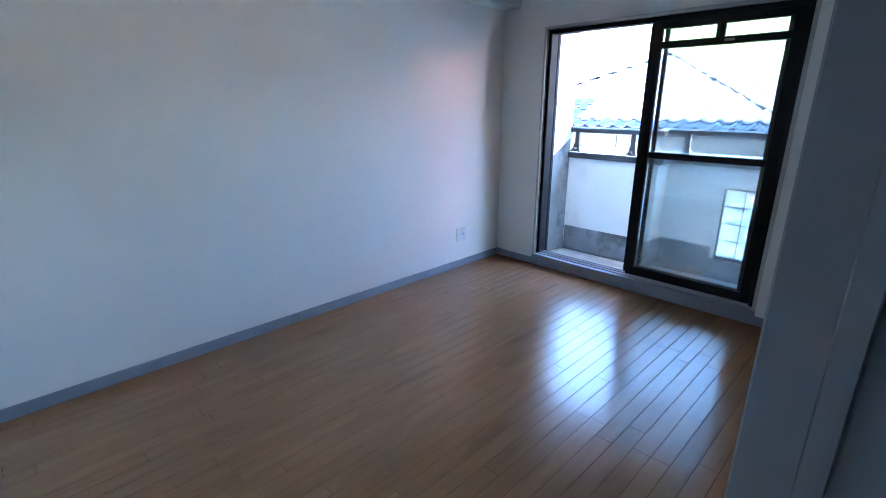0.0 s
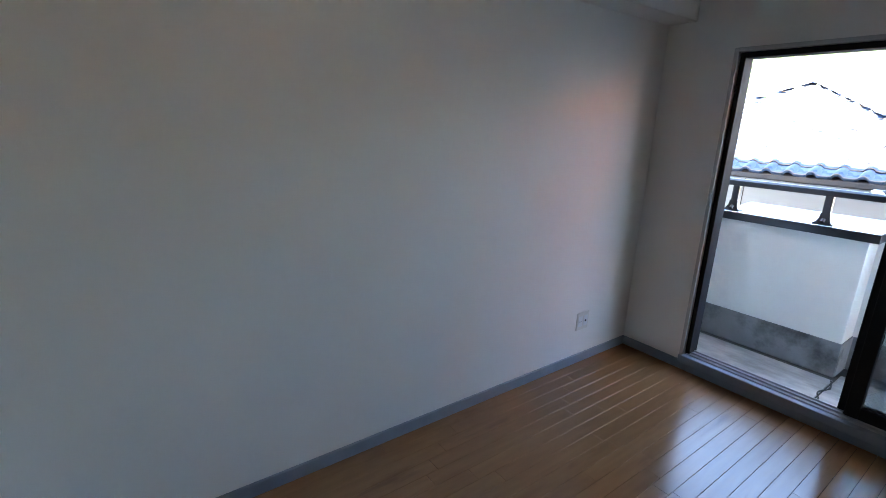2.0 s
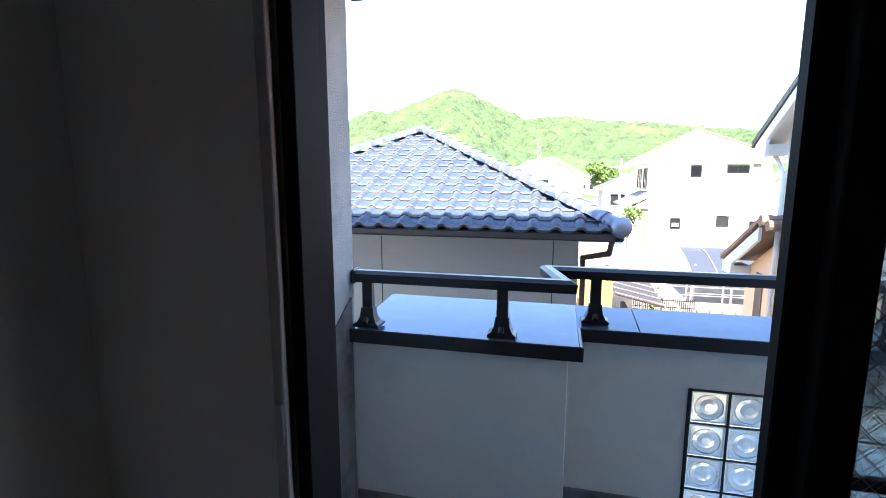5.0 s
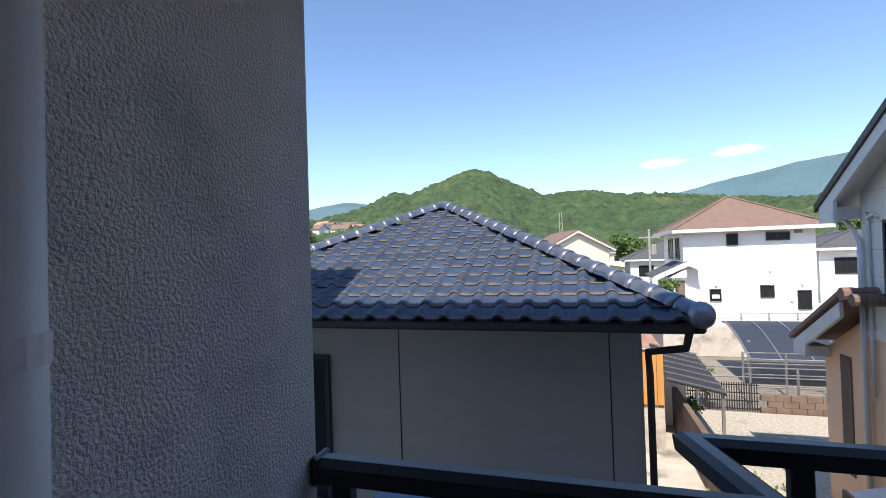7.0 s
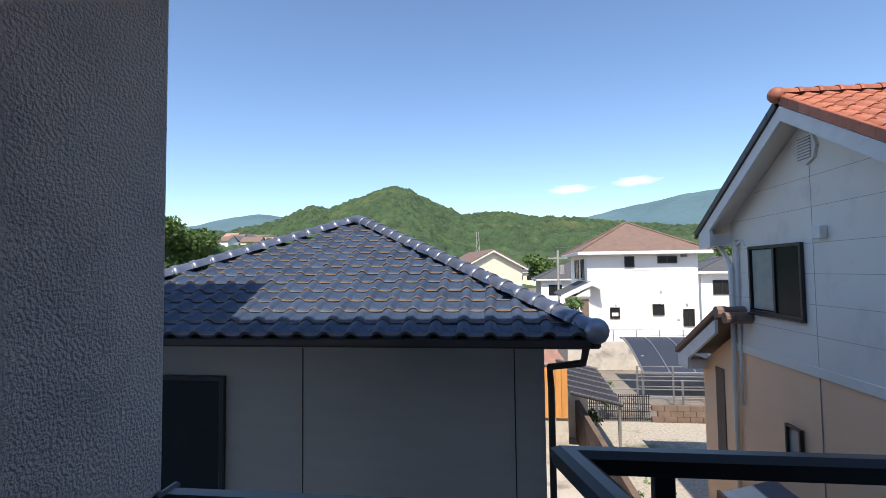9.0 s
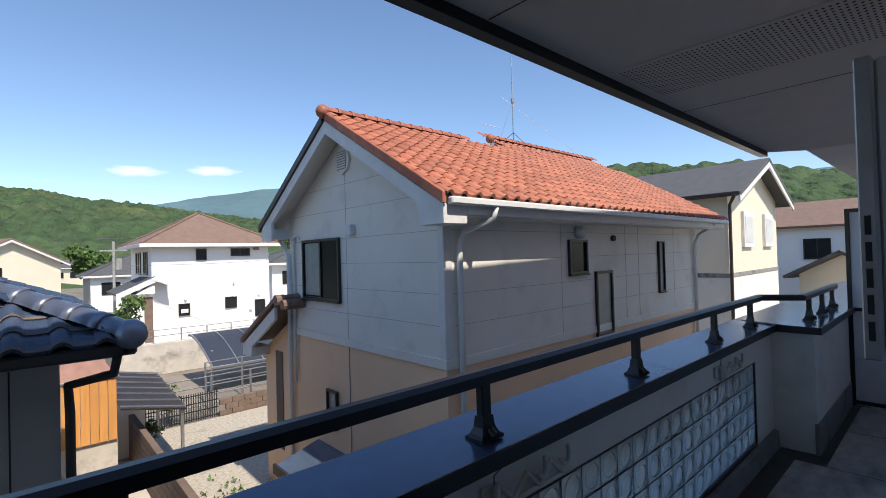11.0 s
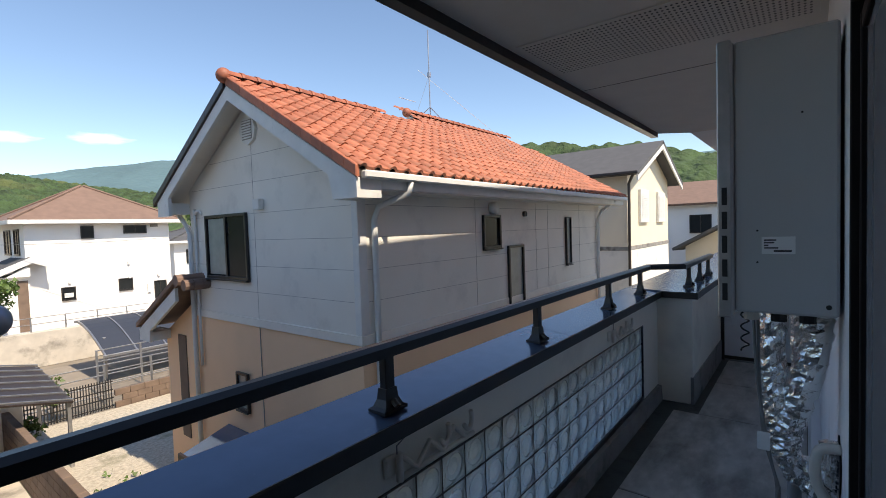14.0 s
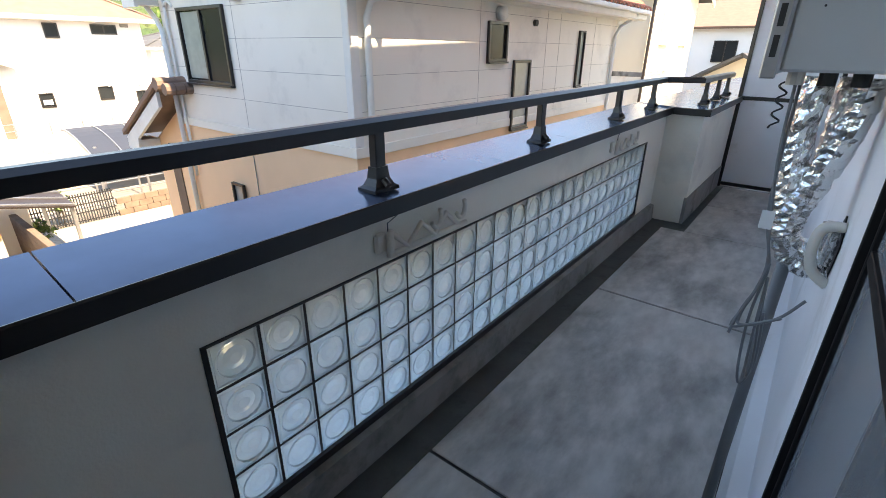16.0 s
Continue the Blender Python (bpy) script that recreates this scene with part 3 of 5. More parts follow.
# dark metal coping with a drip edge and its pale top sheet
cop = thing("parapet_coping", "dark metal coping with a glossy blue-grey top sheet", "coping")
LIP = 0.055
lip_pts = [(XL + 0.004, PI_L - LIP), (PX + LIP, PI_L - LIP), (PX + LIP, PI_R - LIP), (2.95 - LIP, PI_R - LIP), (2.95 - LIP, 4.80 - LIP), (8.9, 4.80 - LIP)]
part("edge", sweep_cap(lip_pts, [(0, CAPZ - 0.062), (0.014, CAPZ - 0.062), (0.014, CAPZ - 0.004), (0.004, CAPZ - 0.001), (0, CAPZ - 0.006)]), M_BRONZE, cop, "dark bronze drip edge")
for xa, xb, yy in ((XL + 0.004, PX + LIP - 0.016, PI_L - LIP + 0.016), (PX + LIP - 0.014, -1.645, PI_R - LIP + 0.016), (-1.640, 0.795, PI_R - LIP + 0.016), (0.800, 2.95 - LIP + 0.012, PI_R - LIP + 0.016), (2.95 - LIP + 0.014, 8.9, 4.80 - LIP + 0.016)):
    part("top_sheet", prism([(yy, CAPZ - 0.048), (PO + 0.04, CAPZ - 0.048), (PO + 0.04, CAPZ + 0.018), (PO + 0.034, CAPZ + 0.020), (yy + 0.004, CAPZ - 0.013), (yy, CAPZ - 0.018)], "x", xa, xb), M_CAPTOP, cop)

# handrail
rail = thing("balcony_handrail", "dark bronze metal handrail on flared posts", "handrail")
RZ = 1.14
RY_L, RY_R, RY_P = 4.875, 5.175, 4.90
R0 = [(0.0, RZ - 0.052), (0.058, RZ - 0.052), (0.062, RZ - 0.014), (0.045, RZ - 0.001), (0.017, RZ - 0.001), (-0.004, RZ - 0.014)]
part("rail", sweep_cap([(XL + 0.005, RY_L - 0.03), (-1.93, RY_L - 0.03), (-2.01, RY_R - 0.03), (2.88, RY_R - 0.03), (3.05, RY_P - 0.03), (4.66, RY_P - 0.03)], R0), M_BRONZE, rail)
part("rail_end", B(XL + 0.002, XL + 0.02, RY_L - 0.036, RY_L + 0.036, RZ - 0.06, RZ + 0.004, 0.006), M_BRONZE, rail)


def rail_post(x, y):
    p = part("post", B(x - 0.024, x + 0.024, y - 0.017, y + 0.017, CAPZ + 0.05, RZ - 0.052, 0.003), M_BRONZE, rail)
    bm = bmesh.new()
    lv = [(0.060, 0.0), (0.060, 0.012), (0.045, 0.020), (0.033, 0.045), (0.028, 0.085)]
    rings = []
    for h, z in lv:
        k = 0.72
        rings.append([bm.verts.new((x + a * h, y + b * h * k, CAPZ + z)) for a, b in ((-1, -1), (1, -1), (1, 1), (-1, 1))])
    for a, b in zip(rings, rings[1:]):
        for j in range(4):
            bm.faces.new([a[j], a[(j + 1) % 4], b[(j + 1) % 4], b[j]])
    bm.faces.new(rings[0][::-1])
    bm.faces.new(rings[-1])
    part("flared_base", bm, M_BRONZE, p)
    part("bolt_cover", tube([(x, y - 0.05, CAPZ + 0.022), (x, y - 0.028, CAPZ + 0.04)], 0.013, 8), M_BRONZE, p)


for x, y in ((-2.83, RY_L), (-2.225, RY_L), (-1.83, RY_R), (-0.695, RY_R), (0.53, RY_R), (1.75, RY_R), (2.62, RY_R), (3.35, RY_P), (3.95, RY_P), (4.5, RY_P)):
    rail_post(x, y)


# fold-out laundry pole brackets on the parapet
def laundry_bracket(x, w):
    t = thing("laundry_pole_bracket", "beige folded laundry pole bracket on the parapet", "bracket", "laundry brackets")
    y = PI_R - 0.012
    z = 0.722
    part("mount", B(x, x + 0.055, y - 0.008, y + 0.013, z - 0.04, z + 0.035, 0.008), M_PLATE, t)
    part("pivot", tube([(x + 0.05, y - 0.025, z - 0.055), (x + 0.05, y - 0.025, z + 0.045)], 0.014, 10), M_PLATE, t, smooth=True)
    part("arm", tube([(x + 0.05, y - 0.025, z - 0.045), (x + w, y - 0.03, z - 0.045)], 0.011, 8), M_PLATE, t, smooth=True)
    zz = [(x + 0.06, z + 0.03)]
    n = 5
    for i in range(1, n + 1):
        zz.append((x + 0.06 + (w - 0.12) * i / n, z + (0.03 if i % 2 == 0 else -0.038)))
    part("truss", tube([(a, y - 0.03, b) for a, b in zz], 0.011, 8), M_PLATE, t, smooth=True)
    for hx in (x + w * 0.62, x + w - 0.03):
        part("hook", tube([(hx - 0.035, y - 0.03, z + 0.01), (hx - 0.015, y - 0.03, z - 0.012), (hx + 0.012, y - 0.03, z - 0.008), (hx + 0.022, y - 0.03, z + 0.028), (hx + 0.016, y - 0.03, z + 0.055)], 0.010, 8, fine=3), M_PLATE, t, smooth=True)
    part("stay_wire", tube([(x + 0.04, y - 0.024, z + 0.045), (x + 0.04, y - 0.024, z + 0.075), (x + 0.10, y - 0.012, z + 0.085), (x + 0.10, y - 0.004, z + 0.12)], 0.0025, 6), M_GREYC, t)


laundry_bracket(-0.80, 0.50)
laundry_bracket(1.50, 0.50)

# soffit of the balcony above, with a vented strip
struct("soffit", B(XL - 0.1, 3.02, YO, 5.13, TOPZ, TOPZ + 0.12), M_SOFFIT, "beige board soffit of the balcony above", "soffit")
struct("soffit_edge", prism([(5.10, TOPZ - 0.045), (5.16, TOPZ - 0.045), (5.22, TOPZ + 0.02), (5.22, TOPZ + 0.25), (5.10, TOPZ + 0.25)], "x", XL - 0.1, 3.03), M_BRONZE, "dark metal edge of the balcony above", "trim")
struct("soffit_end", prism([(3.03, 5.18), (3.30, 4.85), (3.30, 3.87), (3.02, 3.87), (3.02, 5.18)], "z", TOPZ + 0.001, TOPZ + 0.2), M_SOFFIT, "beige board soffit end", "soffit")
for xs in (-0.70, 1.10):
    struct("soffit_joint", B(xs, xs + 0.004, YO + 0.03, 5.09, TOPZ - 0.002, TOPZ - 0.0005), M_UNDER, "board joint in the soffit", "joint")
vent = thing("soffit_vent", "perforated vent strip in the beige soffit", "vent")
part("strip", B(0.14, 0.68, 3.90, 5.06, TOPZ - 0.006, TOPZ - 0.0005, 0.001), M_SOFFIT, vent)
bm = bmesh.new()
for i in range(56):
    for j in range(17):
        cx, cy = 0.17 + j * 0.030, 3.93 + i * 0.020
        faces(bm, [(cx + 0.0075 * math.cos(a), cy + 0.0055 * math.sin(a), TOPZ - 0.0075) for a in (0, 1.05, 2.09, 3.14, 4.19, 5.24)], [(0, 5, 4, 3, 2, 1)])
tagged(part("hole", bm, M_DARK, vent), kind="stuff")

# unseen upper storeys, sized to shade the balcony and the neighbours
# the sloping top outline sets the shadow edges on the houses opposite
struct("upper_storey", prism([(-5.14, TOPZ + 0.32), (12.6, TOPZ + 0.32), (12.6, 6.40), (5.2, 5.99), (2.4, 5.87), (-1.75, 5.45), (-5.14, 5.40)], "y", -3.0, 5.20), M_EXTWALL, "white upper storey of the building", "building")
# block out of view, added to throw shade on the navy roof's left
struct("shade_wing", B(-14.0, -5.15, -3.0, 4.9, -3.6, 7.16), M_EXTWALL, "unseen taller wing added to shade the navy roof", "building")
struct("building_back", B(XL - 0.16, 12.6, -3.0, -0.52, -3.6, 5.4), M_EXTWALL, "white rear part of the building", "building")
struct("building_side", B(1.45, 12.6, -0.5, YO - 0.02, -3.6, TOPZ + 0.25), M_EXTWALL, "white neighbouring flat of the building", "building")

# party screen at the far end of the balcony
scr = thing("balcony_screen", "white panel privacy screen in a dark frame", "screen")
SX = 4.72
part("frame", B(SX - 0.02, SX + 0.02, 4.76, 4.80, FZ, 1.95, 0.003), M_BRONZE, scr)
part("frame", B(SX - 0.02, SX + 0.02, YO + 0.02, YO + 0.06, FZ, 1.95, 0.003), M_BRONZE, scr)
for za, zb in ((FZ + 0.02, FZ + 0.06), (0.84, 0.88), (1.91, 1.95)):
    part("frame", B(SX - 0.018, SX + 0.018, YO + 0.06, 4.76, za, zb, 0.003), M_BRONZE, scr)
part("panel", B(SX - 0.004, SX + 0.004, YO + 0.06, 4.76, FZ + 0.06, 0.84), M_EXTWALL, scr)
part("panel", B(SX - 0.004, SX + 0.004, YO + 0.06, 4.76, 0.88, 1.91), M_EXTWALL, scr)

# white rain pipe in the stucco corner
rp = thing("rain_pipe", "white round rain pipe beside the stucco wall", "pipe")
part("pipe", tube([(-2.822, 4.215, FZ), (-2.822, 4.215, TOPZ)], 0.040, 16), M_WPIPE, rp, smooth=True)
part("clip_arm", B(XL + 0.001, -2.85, 4.205, 4.225, 1.505, 1.525, 0.002), M_ALU, rp)
part("clip", tube([(-2.822, 4.215, 1.50), (-2.822, 4.215, 1.53)], 0.043, 16), M_WPIPE, rp)

# ---- water heater on the wall ----
HX, HZ0, HZ1, HY = -0.49, 1.31, 2.00, 4.090
wh = thing("water_heater", "grey enamelled wall-hung gas water heater", "water heater")
part("case", B(HX, HX + 0.42, YO + 0.02, HY, HZ0, HZ1, 0.006), M_CASE, wh)
part("front_cover", B(HX - 0.004, HX + 0.424, HY, HY + 0.028, HZ0 - 0.006, HZ1 + 0.004, 0.005), M_CASE, wh)
br = part("mounting_bracket", B(HX - 0.012, HX - 0.004, HY + 0.004, HY + 0.036, HZ0 - 0.015, HZ1 + 0.006, 0.003), M_ALU, wh, "slotted pale metal bracket")
for i in range(5):
    part("slot", B(HX - 0.0135, HX - 0.0115, HY + 0.014, HY + 0.026, HZ0 + 0.03 + i * 0.062, HZ0 + 0.075 + i * 0.062, 0.0005), M_DARK, br)
lab = part("label_plate", B(HX - 0.0016, HX - 0.0004, 3.963, 4.031, 1.461, 1.504), M_LABEL, wh, "white printed rating label")
for j, (a, b) in enumerate(((0.005, 0.03), (0.005, 0.026), (0.005, 0.014), (0.005, 0.034))):
    part("print_bar", B(HX - 0.0024, HX - 0.0018, 4.031 - b, 4.031 - a, 1.494 - j * 0.0065, 1.4975 - j * 0.0065), M_INK, lab)
part("print_bar", B(HX - 0.0024, HX - 0.0018, 3.970, 4.006, 1.466, 1.471), M_INK, lab)
for yy, zz in ((3.90, 1.335), (4.04, 1.52), (3.95, 1.80), (4.04, 1.44)):
    part("screw", tube([(HX - 0.003, yy, zz), (HX + 0.001, yy, zz)], 0.006 if zz < 1.4 else 0.0025, 8), M_DARK, wh)
for yy in (4.06, 4.0, 3.94):
    part("pipe_stub", tube([(HX + 0.08, yy, HZ0 - 0.03), (HX + 0.08, yy, HZ0)], 0.018, 10), M_DARK if yy < 4.05 else M_WHITEP, wh)

fp = thing("foil_pipes", "crumpled foil wrapped water pipes under the heater", "pipe")
part("wrapped_pipe", tube([(-0.30, 4.015, 1.295), (-0.30, 4.02, 1.15), (-0.30, 4.01, 1.02), (-0.30, 3.995, 0.92), (-0.30, 3.975, 0.85), (-0.30, 3.935, 0.815), (-0.29, 3.872, 0.815)], 0.033, 14, wob=0.14, fine=9), M_FOIL, fp)
part("wrapped_pipe", tube([(-0.32, 3.915, 1.295), (-0.325, 3.92, 1.22), (-0.325, 3.94, 1.12), (-0.32, 3.965, 1.02), (-0.315, 3.985, 0.94), (-0.31, 3.975, 0.87), (-0.29, 3.872, 0.83)], 0.033, 14, wob=0.14, fine=9), M_FOIL, fp)
part("wrapped_pipe", tube([(-0.24, 3.955, 1.295), (-0.25, 3.955, 1.15), (-0.27, 3.955, 1.0)], 0.024, 12, wob=0.14, fine=9), M_FOIL, fp)
tp = thing("drain_elbow", "ivory plastic elbow pipe entering the wall", "pipe")
part("elbow", tube([(-0.38, 3.872, 0.955), (-0.38, 3.915, 0.945), (-0.385, 3.925, 0.885), (-0.385, 3.91, 0.83), (-0.385, 3.872, 0.80)], 0.013, 12, fine=5), M_WHITEP, tp, smooth=True)
ho = thing("wall_hole", "dark torn pipe hole in the white wall", "hole")
part("recess", tube([(-0.33, YO + 0.0125, 0.89), (-0.33, YO + 0.016, 0.89)], 0.075, 12, wob=0.25), M_DARK, ho)
part("stuffing", tube([(-0.33, YO + 0.015, 0.84), (-0.33, YO + 0.022, 0.95)], 0.028, 10, wob=0.4), M_FOIL, ho)
ca = thing("hanging_cables", "loose grey cables hanging beside the pipes", "cable")
for pts in ([(-0.36, 4.06, 1.30), (-0.37, 4.05, 1.10), (-0.39, 4.02, 0.90), (-0.40, 4.00, 0.80), (-0.43, 4.03, 0.70), (-0.45, 4.045, 0.62)],
            [(-0.35, 4.05, 1.28), (-0.37, 4.04, 0.98), (-0.40, 4.005, 0.82), (-0.43, 4.03, 0.68), (-0.46, 4.02, 0.66), (-0.45, 3.95, 0.70), (-0.45, 3.905, 0.77)],
            [(-0.40, 4.0, 0.83), (-0.42, 4.02, 0.72), (-0.44, 4.045, 0.64), (-0.46, 4.0, 0.67), (-0.46, 3.94, 0.71)],
            [(-0.40, 4.0, 0.81), (-0.41, 4.01, 0.66), (-0.41, 4.0, 0.50), (-0.40, 3.985, 0.44), (-0.39, 3.97, 0.50), (-0.40, 3.985, 0.66), (-0.40, 3.995, 0.78)],
            [(-0.40, 3.995, 0.79), (-0.41, 3.99, 0.64), (-0.40, 3.98, 0.47), (-0.38, 3.965, 0.52), (-0.39, 3.98, 0.68)]):
    part("cable", tube(pts, 0.004, 7, fine=5), M_GREYC, ca, smooth=True)
pts = [(-0.30 + 0.010 * math.cos(a * 0.9), 4.085 + 0.010 * math.sin(a * 0.9), 1.28 - a * 0.005) for a in range(24)]
part("curly_wire", tube(pts, 0.0025, 6, fine=2), M_DARK, ca, smooth=True)
part("grey_sleeve", tube([(-0.30, 3.97, 0.82), (-0.30, 3.97, FZ)], 0.017, 10), M_GREYC, ca, smooth=True)
tg = thing("hanging_tag", "white plastic tag hanging from the cables", "tag")
part("tag", B(-0.40, -0.395, 4.02, 4.05, 0.92, 0.97, 0.002), M_LABEL, tg)


# ---- neighbouring houses ----
GZ = -3.6


def window(parent, axis, at, u0, u1, z0, z1, split=0, side=-1, pane=None, frame_mat=None, name="window"):
    """A framed window on a wall plane; side is the way it faces along the axis."""
    pane = pane or M_PANE
    fm = frame_mat or M_BRONZE
    def bx(ua, ub, za, zb, d0, d1, bev=0.004):
        a, b = sorted((at + side * d0, at + side * d1))
        return B(a, b, ua, ub, za, zb, bev) if axis == "x" else B(ua, ub, a, b, za, zb, bev)
    w = part(name, bx(u0, u1, z0, z1, 0.004, 0.018, 0), pane, parent)
    f = min(0.05, (u1 - u0) * 0.14)
    for a in ((u0 - f, u1 + f, z0 - f, z0), (u0 - f, u1 + f, z1, z1 + f), (u0 - f, u0, z0, z1), (u1, u1 + f, z0, z1)):
        part("frame", bx(*a, 0.003, 0.06), fm, w)
    if split:
        um = (u0 + u1) / 2
        part("mullion", bx(um - 0.03, um + 0.03, z0, z1, 0.003, 0.045), fm, w)
    part("sill", bx(u0 - f, u1 + f, z0 - f - 0.03, z0 - f, 0.003, 0.09), fm, w)
    return w


def s_tile(w, l, amp=0.035, th=0.02, lip=False):
    """One clay tile, a round roll beside a flat pan, its lower edge at y=0, lying along +y."""
    bm = bmesh.new()
    us = [i / 7 * 0.46 for i in range(8)] + [0.52, 0.68, 0.84, 1.0]
    def prof(u):
        if u <= 0.46:
            return amp * max(0.0, math.sin(math.pi * u / 0.46)) ** 0.75
        return -amp * 0.16 * math.sin((u - 0.46) / 0.54 * math.pi)
    top = [[bm.verts.new((u * w * 1.03, j * l * 1.12, prof(u) + th + (0.024 if j == 0 else 0.0))) for u in us] for j in range(2)]
    nose = [bm.verts.new((u * w * 1.03, -0.005, prof(u) + th + 0.014)) for u in us]
    bot = [bm.verts.new((u * w * 1.03, 0.006, prof(u) - 0.006)) for u in us]
    for i in range(len(us) - 1):
        bm.faces.new([top[0][i], top[0][i + 1], top[1][i + 1], top[1][i]])
        bm.faces.new([nose[i], nose[i + 1], top[0][i + 1], top[0][i]]).material_index = 1 if lip else 0
        bm.faces.new([bot[i], bot[i + 1], nose[i + 1], nose[i]])
    me = bpy.data.meshes.new("tile")
    bm.to_mesh(me)
    bm.free()
    for p in me.polygons:
        p.use_smooth = abs(p.normal.z) > 0.35 and p.material_index == 0
    return me


def tile_slope(parent, origin, along, up, w, l, cols, rows, keep, single, me, material, base_label):
    """Rows of tiles on a roof slope; those for which single() holds are objects, the rest one mesh."""
    along, up = Vector(along).normalized(), Vector(up).normalized()
    nrm = along.cross(up)
    R = Matrix((along, up, nrm)).transposed().to_4x4()
    me.materials.append(material)
    me.materials.append(M_LIP)
    V, F, slots, base = [], [], [], [v.co.copy() for v in me.vertices]
    polys = [tuple(p.vertices) for p in me.polygons]
    for r in range(rows):
        for c in range(cols):
            u, v = c * w, r * l
            if not keep(u + w / 2, v + l / 2):
                continue
            jit = Vector((random.uniform(-0.004, 0.004), random.uniform(-0.006, 0.006), random.uniform(-0.003, 0.003)))
            p = Vector(origin) + along * u + up * v + R.to_3x3() @ jit
            m = Matrix.Translation(p) @ R
            if single(u, v):
                o = new("tile", me)
                o.parent = parent
                o.matrix_basis = m
            else:
                k = len(V)
                V += [m @ q for q in base]
                F += [tuple(i + k for i in f) for f in polys]
                slots += [p.material_index for p in me.polygons]
    if V:
        j = bpy.data.meshes.new("tile_field")
        j.from_pydata([tuple(v) for v in V], [], F)
        j.materials.append(material)
        j.materials.append(M_LIP)
        j.polygons.foreach_set("material_index", slots)
        for p in j.polygons:
            p.use_smooth = abs(p.normal.dot(nrm)) > 0.6
        o = new("tile_field", j)
        o.parent = parent
        tagged(o, base_label, kind="stuff")


def ridge_caps(parent, a, b, r, step, material, name="ridge_tile", end=True):
    """Half-round ridge tiles from a to b, each a part."""
    a, b = Vector(a), Vector(b)
    d = (b - a)
    n = max(1, int(d.length / step))
    d.normalize()
    side = d.cross(Vector((0, 0, 1))).normalized()
    up = side.cross(d)
    bm = bmesh.new()
    rings = []
    for t, k in ((-0.02, 1.10), (0.05, 1.10), (0.055, 1.0), (step, 0.95)):
        rings.append([bm.verts.new(d * t + side * math.cos(q) * r * k + up * math.sin(q) * r * k * 0.9) for q in [math.pi * i / 8 for i in range(9)]])
    for p, q in zip(rings, rings[1:]):
        for i in range(8):
            bm.faces.new([p[i], q[i], q[i + 1], p[i + 1]])
    bm.faces.new(rings[0])
    me = bpy.data.meshes.new(name)
    bm.to_mesh(me)
    bm.free()
    me.materials.append(material)
    for p in me.polygons:
        p.use_smooth = len(p.vertices) == 4
    for i in range(n):
        o = new(name, me)
        o.parent = parent
        o.matrix_basis = Matrix.Translation(a + d * (i * step))
    if end:
        bm = bmesh.new()
        bmesh.ops.create_uvsphere(bm, u_segments=12, v_segments=8, radius=r * 1.15, matrix=Matrix.Translation(a))
        part("ridge_end", bm, material, parent, smooth=True)


# -- house with the glazed navy tile roof --
nh = thing("navy_roof_house", "taupe sided house with a glossy navy tiled hip roof", "house")
ex0, ex1, ey, ez, rise, half = -7.65, -1.35, 8.40, 0.955, 0.45, 3.15
ax, ay, az = (ex0 + ex1) / 2, ey + half, ez + rise * half
wx0, wx1, wy0, wy1 = ex0 + 0.45, -1.74, 9.0, ey + 2 * half - 0.5
part("wall", B(wx0, wx1, wy0, wy1, GZ, ez - 0.02), M_SIDING2, nh)
for xs in (-4.37, -2.05, -6.6):
    part("wall_joint", B(xs - 0.006, xs + 0.006, wy0 - 0.006, wy0 - 0.001, GZ, ez - 0.05), M_UNDER, nh)
window(nh, "y", wy0, -6.10, -5.32, -1.3, 0.38, 0, -1, M_PANE)
part("eave_soffit", B(ex0 + 0.06, ex1 - 0.06, ey + 0.06, ey + 2 * half - 0.06, ez - 0.12, ez - 0.04), M_SIDING2, nh)
part("gutter", B(ex0, ex1 + 0.02, ey - 0.05, ey + 0.06, ez - 0.10, ez - 0.005, 0.02), M_BPIPE, nh)
part("gutter", B(ex1 - 0.05, ex1 + 0.06, ey - 0.05, ey + 2 * half, ez - 0.10, ez - 0.005, 0.02), M_BPIPE, nh)
part("downpipe", tube([(ex1 - 0.06, ey + 0.02, ez - 0.08), (ex1 - 0.08, ey + 0.10, ez - 0.25), (wx1 + 0.05, wy0 - 0.05, ez - 0.38), (wx1 + 0.06, wy0 - 0.06, ez - 0.6), (wx1 + 0.06, wy0 - 0.06, GZ)], 0.035, 10), M_BPIPE, nh, smooth=True)
roof = part("roof", faces(bmesh.new(), [(ex0, ey, ez), (ex1, ey, ez), (ex1, ey + 2 * half, ez), (ex0, ey + 2 * half, ez), (ax, ay, az)], [(0, 1, 4), (1, 2, 4), (2, 3, 4), (3, 0, 4), (3, 2, 1, 0)]), M_BPIPE, nh)
sl = math.hypot(1, rise)
tw, tl = 0.265, 0.235
SLN = half * sl
tile_slope(roof, (ex0, ey - 0.05, ez - 0.01), (1, 0, 0), (0, 1, rise), tw, tl, 24, 15, lambda u, v: v * half / SLN - 0.12 < u < 2 * half - v * half / SLN + 0.10, lambda u, v: u > 1.0, s_tile(tw, tl, 0.042, lip=True), M_NAVY, "navy glazed roof tiles")
tile_slope(roof, (ex1 + 0.05, ey, ez - 0.01), (0, 1, 0), (-1, 0, rise), tw, tl, 24, 15, lambda u, v: v * half / SLN - 0.10 < u < 2 * half - v * half / SLN + 0.10, lambda u, v: False, s_tile(tw, tl, 0.042, lip=True), M_NAVY, "navy glazed roof tiles")
ridge_caps(roof, (ex1 + 0.02, ey - 0.02, ez + 0.06), (ax, ay, az + 0.07), 0.105, 0.235, M_NAVYCAP)
